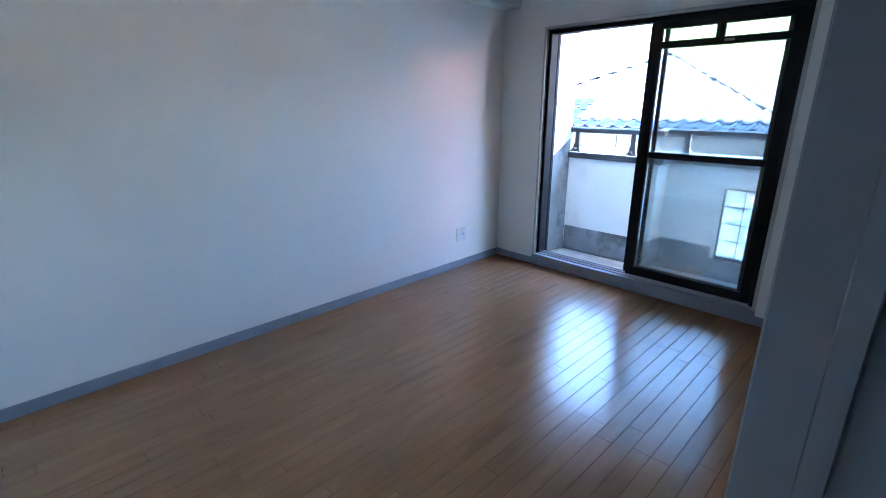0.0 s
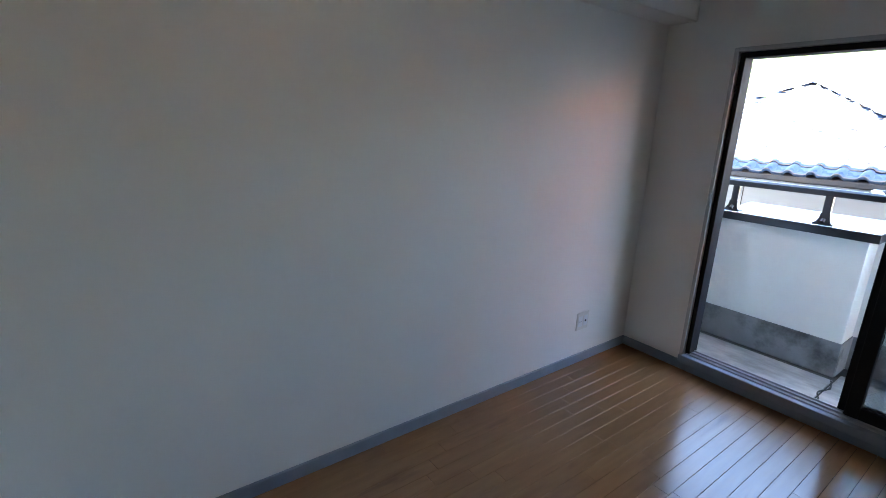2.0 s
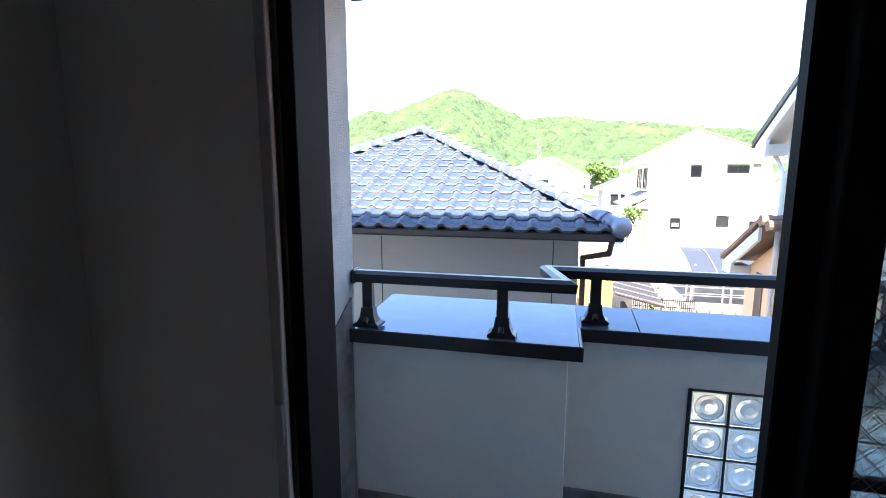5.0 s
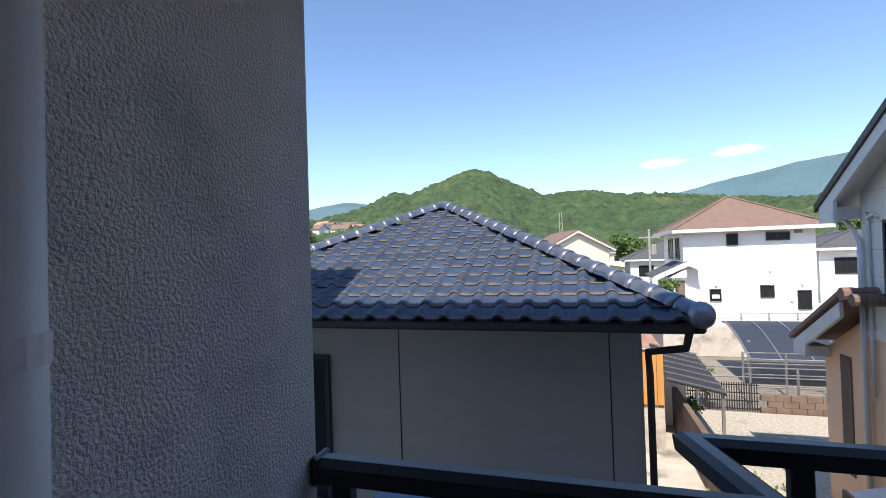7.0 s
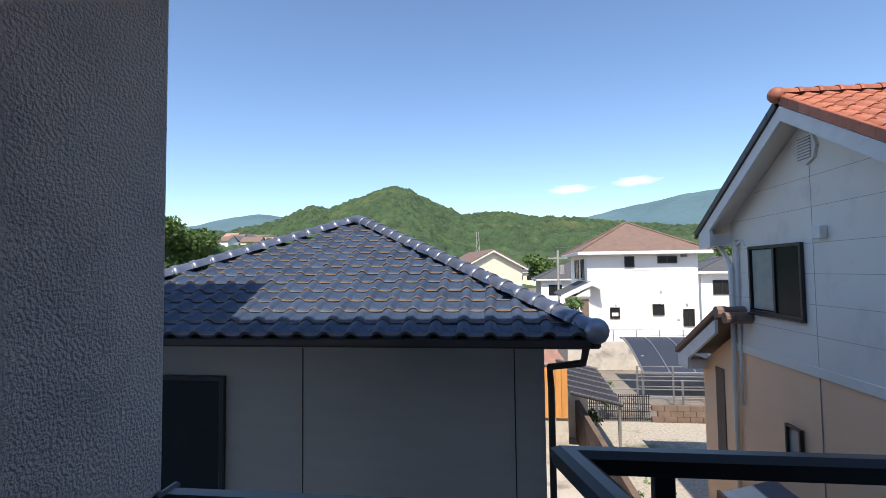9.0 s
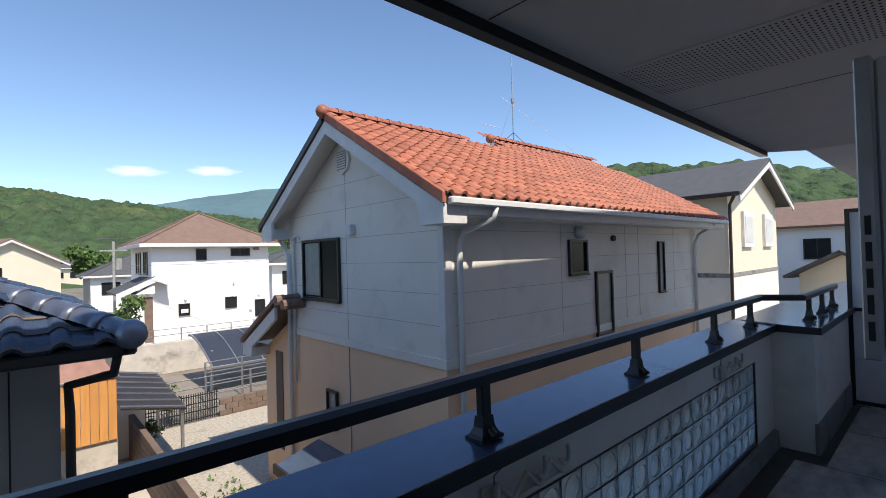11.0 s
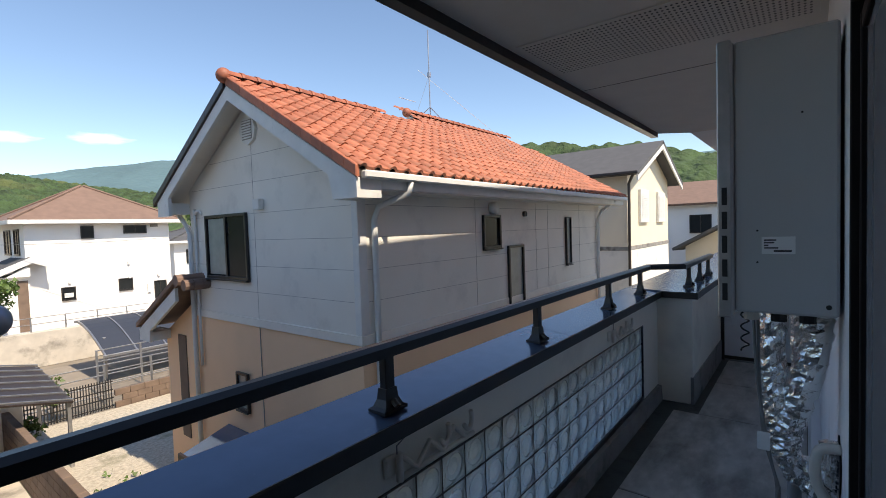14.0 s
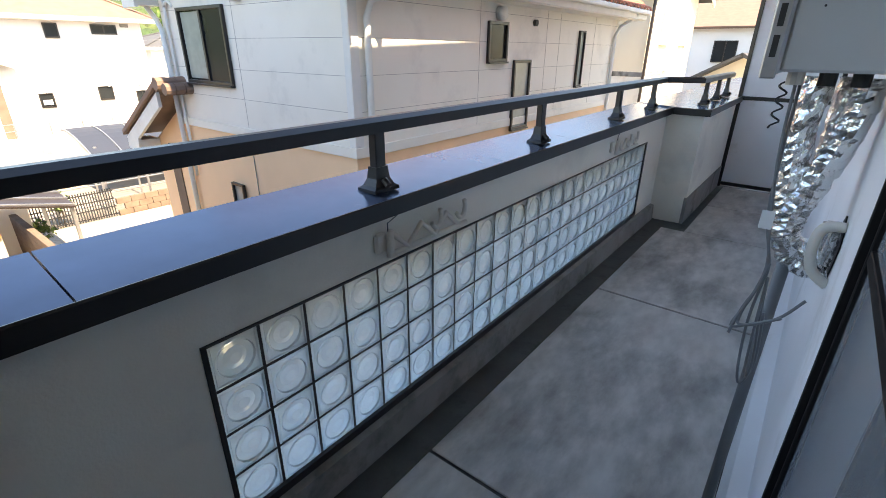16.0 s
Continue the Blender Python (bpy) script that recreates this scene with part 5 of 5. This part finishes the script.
# ---- ground, yard and street ----
struct("ground", B(-900, 900, -60, 1400, GZ - 1.2, GZ - 0.02), M_GROUND, "dry earth ground reaching to the hills", "ground")
struct("gravel_yard", B(0.27, 1.9, 7.0, 20.0, GZ - 0.018, GZ + 0.01), M_GRAVEL, "gravel and weeds between the houses", "yard")
struct("gravel_lot", B(0.27, 9.0, 14.5, 20.6, GZ - 0.018, GZ + 0.02), M_GRAVEL, "sunlit gravel lot behind the house", "yard")
struct("street", B(-60, 60, 22.0, 28.2, GZ - 0.018, GZ + 0.004), M_ROAD, "pale worn asphalt street", "road")
struct("house_terrace", B(-2, 26, 29.4, 46, GZ - 0.02, -2.85), M_CONC, "raised concrete plot of the white house", "terrace")
struct("retaining_wall", B(1.2, 26, 29.0, 29.4, GZ - 0.02, -2.15, 0.02), M_CONC, "stained pale concrete retaining wall", "wall")
struct("pink_block_wall", B(-2.2, 1.2, 29.0, 29.4, GZ - 0.02, -2.2, 0.02), M_PINK, "pinkish block wall beside the retaining wall", "wall")
tf = thing("terrace_rail", "thin pale rail along the retaining wall", "fence")
for i in range(9):
    part("post", B(1.4 + i * 1.15, 1.45 + i * 1.15, 29.18, 29.23, -2.15, -1.55, 0.004), M_ALU, tf)
for zz in (-1.85, -1.58):
    part("rail", B(1.4, 10.65, 29.19, 29.22, zz, zz + 0.03, 0.004), M_ALU, tf)
struct("yard_path", B(-1.6, 0.10, 7.0, 22.0, GZ - 0.018, GZ + 0.006), M_CONC, "broken concrete path beside the navy roof house", "path")


def wire_fence(x0, x1, y, h, n, label):
    t = thing("metal_fence", label, "fence", "street fences")
    for i in range(n + 1):
        x = x0 + (x1 - x0) * i / n
        part("post", B(x - 0.03, x + 0.03, y - 0.03, y + 0.03, GZ, GZ + h, 0.006), M_ALU, t)
    for k in (0.25, 0.5, 0.75, 1.0):
        part("rail", B(x0, x1, y - 0.015, y + 0.015, GZ + h * k - 0.035, GZ + h * k, 0.004), M_ALU, t)
    return t


wire_fence(0.2, 9.5, 21.4, 1.25, 7, "pale metal rail fence along the street")
wire_fence(3.0, 9.5, 22.6, 1.5, 5, "pale metal rail fence along the street")
bm = bmesh.new()
for i in range(40):
    box(bm, 0.1 + i * 0.07, 0.125 + i * 0.07, 20.78, 20.80, GZ, GZ + 0.9)
for k in (0.05, 0.3, 0.55, 0.8):
    box(bm, 0.1, 2.9, 20.80, 20.815, GZ + k, GZ + k + 0.03)
tagged(obj("mesh_fence", bm, M_DARK), "dark metal mesh fence panel beside the lot", "fence")
bw = thing("block_wall", "low brown concrete block wall by the street", "wall")
for r in range(3):
    for i in range(16):
        part("block", B(2.9 + i * 0.41 + (r % 2) * 0.2, 3.3 + i * 0.41 + (r % 2) * 0.2, 20.65, 20.77, GZ + r * 0.19, GZ + 0.185 + r * 0.19, 0.008), M_BLOCKW, bw)
sw = thing("side_wall", "weathered brown block wall between the plots", "wall")
for r in range(6):
    for i in range(26):
        part("block", B(0.12, 0.26, 9.6 + i * 0.41 + (r % 2) * 0.2, 10.0 + i * 0.41 + (r % 2) * 0.2, GZ + r * 0.19, GZ + 0.185 + r * 0.19, 0.008), M_BLOCKW, sw)

# carport with a curved roof
cp = thing("carport", "curved blue-grey carport roof on pale posts", "carport")
prof = [(23.4 + 3.2 * q, -2.50 + 0.92 * math.sin(q * math.pi / 2)) for q in [i / 8 for i in range(9)]]
for k in range(6):
    xa = 3.45 + k * 0.98
    part("roof_panel", prism(prof + [(a, b - 0.03) for a, b in prof[::-1]], "x", xa + 0.05, xa + 0.97), M_CARPORT, cp)
    part("rafter", prism([(a, b + 0.03) for a, b in prof] + [(a, b - 0.06) for a, b in prof[::-1]], "x", xa, xa + 0.05), M_ALU, cp)
part("edge_beam", B(3.40, 9.4, 23.34, 23.42, -2.58, -2.48, 0.01), M_ALU, cp)
part("edge_beam", B(3.40, 9.4, 26.58, 26.66, -1.66, -1.56, 0.01), M_ALU, cp)
for x in (3.7, 6.4, 9.1):
    part("post", B(x, x + 0.1, 24.4, 24.5, GZ, -2.02, 0.01), M_ALU, cp)

# small orange-panelled balcony house and striped canopy behind the navy roof
ob = thing("orange_panel_balcony", "small balcony with orange wooden panels", "balcony")
part("body", B(-2.2, -0.35, 17.2, 19.0, GZ, -2.35), M_CONC, ob)
for i in range(11):
    part("panel_board", B(-2.2 + i * 0.168, -2.04 + i * 0.168, 17.12, 17.17, -2.45, -1.05, 0.006), M_ORANGEB, ob)
part("handrail", B(-2.25, -0.3, 17.08, 17.2, -1.04, -0.98, 0.01), M_ALU, ob)
part("grille", B(-0.36, -0.32, 17.2, 19.0, -0.98, -0.55, 0.01), M_ALU, ob)
cn = thing("striped_canopy", "grey corrugated canopy with pale ribs", "canopy")
part("sheet", slab((-0.3, 17.0, -1.75), (1.05, 17.0, -2.05), (1.05, 20.2, -1.75), (-0.3, 20.2, -1.45), 0.04), M_BPIPE, cn)
for i in range(7):
    y = 17.05 + i * 0.52
    part("rib", slab((-0.3, y, -1.71 + (y - 17) * 0.094), (1.06, y, -2.01 + (y - 17) * 0.094), (1.06, y + 0.03, -2.005 + (y - 17) * 0.094), (-0.3, y + 0.03, -1.705 + (y - 17) * 0.094), 0.03), M_ALU, cn)
part("post", B(0.95, 1.02, 17.1, 17.17, GZ, -2.05), M_ALU, cn)
part("post", B(0.95, 1.02, 20.0, 20.07, GZ, -1.75), M_ALU, cn)
struct("shed_wall", B(-0.3, 0.5, 19.0, 19.2, GZ, -2.0), M_WHITEW, "white shed wall below the canopy", "wall")


# ---- trees and plants ----
def leaf_cloud(bm, c, r, n, size):
    for _ in range(n):
        d = Vector((random.gauss(0, 1), random.gauss(0, 1), random.gauss(0, 1))).normalized() * (random.random() ** 0.4)
        p = Vector(c) + Vector((d.x * r[0], d.y * r[1], d.z * r[2]))
        e = Euler((random.uniform(0, 6.3), random.uniform(0, 6.3), random.uniform(0, 6.3))).to_matrix()
        s = size * random.uniform(0.6, 1.3)
        faces(bm, [p + e @ Vector(q) for q in ((-s * 0.45, 0, 0), (0, -s * 0.1, s * 0.12), (s * 0.45, 0, 0), (0, s * 0.9, 0.0))], [(0, 1, 2), (0, 2, 3)])


def tree(x, y, z, h, r, n, label, size=0.16):
    t = thing("tree", label, "tree")
    part("trunk", tube([(x, y, z - 0.1), (x + 0.05, y, z + h * 0.3), (x - 0.03, y + 0.05, z + h * 0.65), (x, y, z + h * 0.9)], 0.05 * h / 3, 7, wob=0.1), M_BARK, t)
    bm = bmesh.new()
    for k in range(9):
        a = k * 2.4
        q = (x + math.cos(a) * r * 0.55 * random.uniform(0.5, 1.2), y + math.sin(a) * r * 0.55 * random.uniform(0.5, 1.2), z + h * random.uniform(0.45, 0.98))
        part("limb", tube([(x, y, q[2] - h * 0.18), q], 0.016 * h / 3, 5), M_BARK, t)
        leaf_cloud(bm, q, (r * 0.5, r * 0.5, h * 0.14), n // 9, size)
    part("crown", bm, M_LEAF, t)


tree(1.9, 31.5, -2.9, 2.7, 0.75, 420, "slender young green tree before the white house", 0.2)
tree(1.5, 20.9, GZ, 1.3, 0.35, 160, "thin green shrub by the fence", 0.12)
tree(0.6, 19.0, GZ, 0.8, 0.3, 120, "thin green shrub by the fence", 0.12)
for i, (tx, ty, th) in enumerate(((-3, 74, 7), (5, 84, 8), (8.5, 58, 7), (12, 78, 8), (-20, 82, 7), (-30, 90, 9), (-38, 76, 8), (-44, 92, 9), (20, 70, 9), (26, 62, 10), (31, 56, 11))):
    tree(tx, ty, -4, th, th * 0.35, 900, "dense green tree at the foot of the hills", 0.7)
bm = bmesh.new()
for _ in range(170):
    leaf_cloud(bm, (random.uniform(0.0, 1.7), random.uniform(8, 16), GZ + 0.08), (0.12, 0.12, 0.10), 5, 0.09)
tagged(obj("weeds", bm, M_LEAF), "patchy green weeds on the gravel", "weeds", kind="stuff")


# ---- hills ----
def crown(x, y):
    """Rounded tree crowns of two sizes, in metres of height for a canopy of one."""
    a = noise.voronoi(Vector((x, y, 0.0)) / 6.5)[0][0]
    b = noise.voronoi(Vector((x, y, 5.0)) / 3.2)[0][0]
    return 1.0 - 1.3 * a - 0.5 * b


def ridge(name, prof, dist, depth, nz, na, material, rough, label, canopy=0.0):
    """A wooded ridge: elevation by compass angle, as a noisy sheet rising to the crest."""
    bm = bmesh.new()
    a0, a1 = prof[0][0], prof[-1][0]
    grid = []
    for i in range(na + 1):
        a = a0 + (a1 - a0) * i / na
        for (p, q), (r, s) in zip(prof, prof[1:]):
            if p <= a <= r:
                k = (a - p) / (r - p)
                el = q + (s - q) * k
                break
        col = []
        for j in range(nz + 1):
            f = j / nz
            d = dist - depth * (1 - f)
            ang = radians(-a)
            x, y = -2 - math.sin(ang) * d, 4 + math.cos(ang) * d
            hgt = math.tan(radians(el)) * dist * (f ** 0.8)
            n = noise.noise(Vector((x, y, 0)) * rough) * 0.6 + noise.noise(Vector((x, y, 3)) * rough * 2.7) * 0.3 + noise.noise(Vector((x, y, 7)) * rough * 8) * 0.16
            col.append(bm.verts.new((x, y, -6 + hgt + 7.5 * f * (0 if f == 0 else 1) * 1.0 + n * dist * 0.012 * min(1, f * 3) + (crown(x, y) * canopy * min(1, f * 4) if canopy else 0))))
        grid.append(col)
    for a, b in zip(grid, grid[1:]):
        for j in range(nz):
            bm.faces.new([a[j], b[j], b[j + 1], a[j + 1]])
    o = struct(name, bm, material, label, "hill", canopy == 0)
    return o


HILL = [(-75, 4), (-50, 4.5), (-40, 5), (-34, 4.6), (-31.5, 4.5), (-28, 5.3), (-25, 6.6), (-22.4, 7.7), (-20.4, 7.4), (-17, 8.85), (-14.8, 9.7), (-12.6, 10.3), (-10.4, 9.8), (-7.5, 8.4), (-4.2, 6.9), (1.4, 7.0), (5, 6.4), (10, 6.0), (14.5, 5.2), (20, 4.7), (40, 5), (58, 7), (68, 7), (90, 7), (100, 6), (115, 5)]
ridge("wooded_hill", HILL, 460, 330, 150, 1100, M_HILL, 0.022, "green wooded hills across the valley", 3.6)
ridge("far_ridge", [(-75, 4), (-40, 5), (-34.7, 5.3), (-31.6, 6.1), (-27.9, 6.9), (-25.8, 6.6), (-20, 6), (-10, 5), (0, 5), (7, 5.9), (10.3, 6.2), (13, 6.7), (16, 7.2), (20, 8.0), (23, 8.4), (30, 8.8), (50, 8), (90, 7), (115, 6)], 1300, 500, 30, 300, M_FARHILL, 0.004, "mountain ridge with blue haze in its colour")
# wooded bank rising behind the houses on the far side of the street
ridge("near_wood", [(54, 3), (58, 8.6), (60.5, 9.4), (64, 9.6), (68, 9.4), (74, 8.6), (78, 7.8), (82, 7), (90, 6.5), (100, 5)], 150, 70, 46, 260, M_HILL, 0.08, "green wooded bank behind the houses", 2.2)

# hillside village with red roofs, and a grove before it
for i in range(16):
    az, f = radians(-32.5 + i * 0.62), 0.42 + 0.035 * (i * 7 % 4)
    d = 460 - 330 * (1 - f)
    far_house("village_house", -2 + math.sin(az) * d, 4 + math.cos(az) * d, random.uniform(8, 12), random.uniform(6, 8), -6 + 38 * f ** 0.8 + 7.5 * f - 6, -6 + 38 * f ** 0.8 + 7.5 * f + 2.5, -6 + 38 * f ** 0.8 + 7.5 * f + 5.0, random.choice([M_WHITEW, M_CREAMW, M_PEACH]), random.choice([M_PINK, M_BROWNROOF, M_GREYROOF, M_PINK]), "small house in the village on the hillside", random.uniform(-40, 40), "x", 0.6, [("f", 1.2, 2.8, -1.0 - 6 + 38 * f ** 0.8 + 7.5 * f, 0.6 - 6 + 38 * f ** 0.8 + 7.5 * f, 1)])
for az, d, h in ((-45, 62, 13), (-42, 66, 12.5), (-39.5, 64, 12.2), (-37.4, 68, 12.2), (-35.6, 66, 11.4), (-34.2, 70, 10), (-43.5, 58, 12), (-40.5, 72, 13)):
    tree(-2 + math.sin(radians(az)) * d, 4 + math.cos(radians(az)) * d, -4, h * 0.92, h * 0.36, 5400, "broad dense green tree of the grove", 0.42)


# ---- poles, wires, clouds ----
def utility_pole(x, y, h):
    t = thing("utility_pole", "concrete utility pole with cross arms", "pole", "utility poles")
    part("shaft", tube([(x, y, GZ - 0.2), (x, y, GZ + h)], 0.09, 8), M_POLE, t)
    part("cross_arm", B(x - 0.8, x + 0.8, y - 0.05, y + 0.05, GZ + h - 0.7, GZ + h - 0.6, 0.01), M_POLE, t)
    part("transformer", tube([(x + 0.3, y, GZ + h - 2.0), (x + 0.3, y, GZ + h - 1.2)], 0.22, 8), M_POLE, t)


utility_pole(2.9, 44.0, 6.8)
utility_pole(16.5, 40.0, 8.5)
wires = thing("overhead_wires", "thin sagging overhead power lines", "wires")
for z0, z1, y0, y1 in ((3.4, 4.6, 44, 26), (3.0, 4.2, 44, 26), (2.5, 3.6, 44, 26.5), (1.5, 2.8, 33.0, 27)):
    pts = [(2.0 + 14 * k / 10, y0 + (y1 - y0) * k / 10, z0 + (z1 - z0) * k / 10 - 0.5 * math.sin(math.pi * k / 10)) for k in range(11)]
    part("wire", tube(pts, 0.012, 4), M_GREYC, wires)
part("wire", tube([(11.9, 8.6, 2.0), (10.2, 10.8, 3.9), (8.6, 12.9, 6.2)], 0.008, 4), M_LABEL, wires)
lm = thing("lattice_mast", "thin lattice aerial mast far off", "mast")
for dx in (-0.7, 0.7):
    part("leg", tube([(-6 + dx, 100, -3), (-6 + dx * 0.3, 100, 9.5)], 0.07, 4), M_POLE, lm)
for k in range(6):
    part("brace", tube([(-6.6 + k * 0.09, 100, k * 1.6 - 1), (-5.4 - k * 0.09, 100, k * 1.6)], 0.05, 4), M_POLE, lm)


def cloud(az, el, w, h):
    """A thin far cloud sheet, self-lit, that fades out in wisps."""
    d = 3000
    c = Vector((math.sin(radians(az)) * d, math.cos(radians(az)) * d, math.tan(radians(el)) * d))
    side = Vector((math.cos(radians(az)), -math.sin(radians(az)), 0))
    bm = faces(bmesh.new(), [Vector((a, 0, b)) for a, b in ((-1, -1), (1, -1), (1, 1), (-1, 1))], [(0, 1, 2, 3)])
    o = tagged(obj("cloud", bm, M_CLOUD), "small white cloud above the ridge", "cloud", "clouds", "structure")
    o.matrix_basis = Matrix.Translation(c) @ pose(0, 0, 0, 0, 0, -az) @ Matrix.Diagonal((w, 1, h, 1))
    o.visible_shadow = False


cloud(8.8, 9.5, 165, 38)
cloud(16.0, 9.95, 165, 38)

# ---- pieces of the balcony and the room floor ----
# concrete deck bays with open joints
deck = struct("balcony_floor", B(XL + 0.02, 6.0, YO + 0.10, 4.90, FZ - 0.013, FZ - 0.010), M_GUTTER, "dirty concrete balcony floor in bays", "floor")
for xa, xb in ((XL + 0.02, -1.925), (-1.915, -0.725), (-0.710, 1.115), (1.130, 2.705), (2.720, 3.72), (3.735, 4.70)):
    y1 = 4.78 if xa < -2 else (4.92 if xa < 2.7 else 4.72)
    part("slab_bay", B(xa, xb, YO + 0.088, y1, FZ - 0.0095, FZ, 0.004), M_DECK, deck)

part("crack", tube([(-1.93, 4.76, FZ), (-1.90, 4.62, FZ), (-1.935, 4.5, FZ), (-1.90, 4.38, FZ), (-1.92, 4.2, FZ)], 0.006, 5, wob=0.4, fine=4), M_GUTTER, deck)

# glass blocks
def block_mesh(n=16):
    bm = bmesh.new()
    s = 0.0742
    lv = [(s, 0.030), (s, 0.004), (s - 0.005, 0.0), (s - 0.007, 0.0), (s - 0.010, 0.003)]
    rings = []
    for r, y in lv:
        rings.append([bm.verts.new((a * r, y, b * r)) for a, b in ((-1, -1), (1, -1), (1, 1), (-1, 1))])
    for a, b in zip(rings, rings[1:]):
        for j in range(4):
            bm.faces.new([a[j], a[(j + 1) % 4], b[(j + 1) % 4], b[j]])
    bm.faces.new(rings[0][::-1])
    c0 = []
    for r, y in ((0.0615, 0.003), (0.0590, -0.0015), (0.0555, 0.006), (0.036, 0.010), (0.018, 0.004)):
        c0.append([bm.verts.new((r * math.cos(2 * math.pi * k / n), y, r * math.sin(2 * math.pi * k / n))) for k in range(n)])
    for a, b in zip(c0, c0[1:]):
        for k in range(n):
            bm.faces.new([a[k], a[(k + 1) % n], b[(k + 1) % n], b[k]])
    bm.faces.new(c0[-1])
    last = rings[-1]
    q = n // 4
    for k in range(4):
        arc = [c0[0][(i + k * q + q // 2 + 2 * q) % n] for i in range(q + 1)]
        bm.faces.new([last[k], last[(k + 1) % 4]] + arc[::-1])
    bmesh.ops.recalc_face_normals(bm, faces=bm.faces)
    me = bpy.data.meshes.new("glass_block")
    bm.to_mesh(me)
    bm.free()
    me.materials.append(M_BLOCK)
    return me


BM = block_mesh()
for r in range(4):
    for c in range(24):
        o = new("glass_block", BM)
        o.parent = parapet
        o.matrix_basis = pose(GX0 + 0.08 + c * 0.16, PI_R + 0.006, GZ0 + 0.08 + r * 0.16)

# floorboards
PW = 0.0745
n = int((1.1 - XL) / PW)
for i in range(n):
    x = XL + i * PW
    y = -0.3 - random.uniform(0, 0.8)
    while y < YW:
        y2 = min(y + 0.909, YW)
        ya = max(y, -0.29)
        if y2 - ya > 0.02:
            part("floorboard", B(x + 0.0007, x + PW - 0.0007, ya + 0.0006, y2 - 0.0006, -0.014, 0.0, 0.0008), M_WOOD, floor)
        y += 0.909
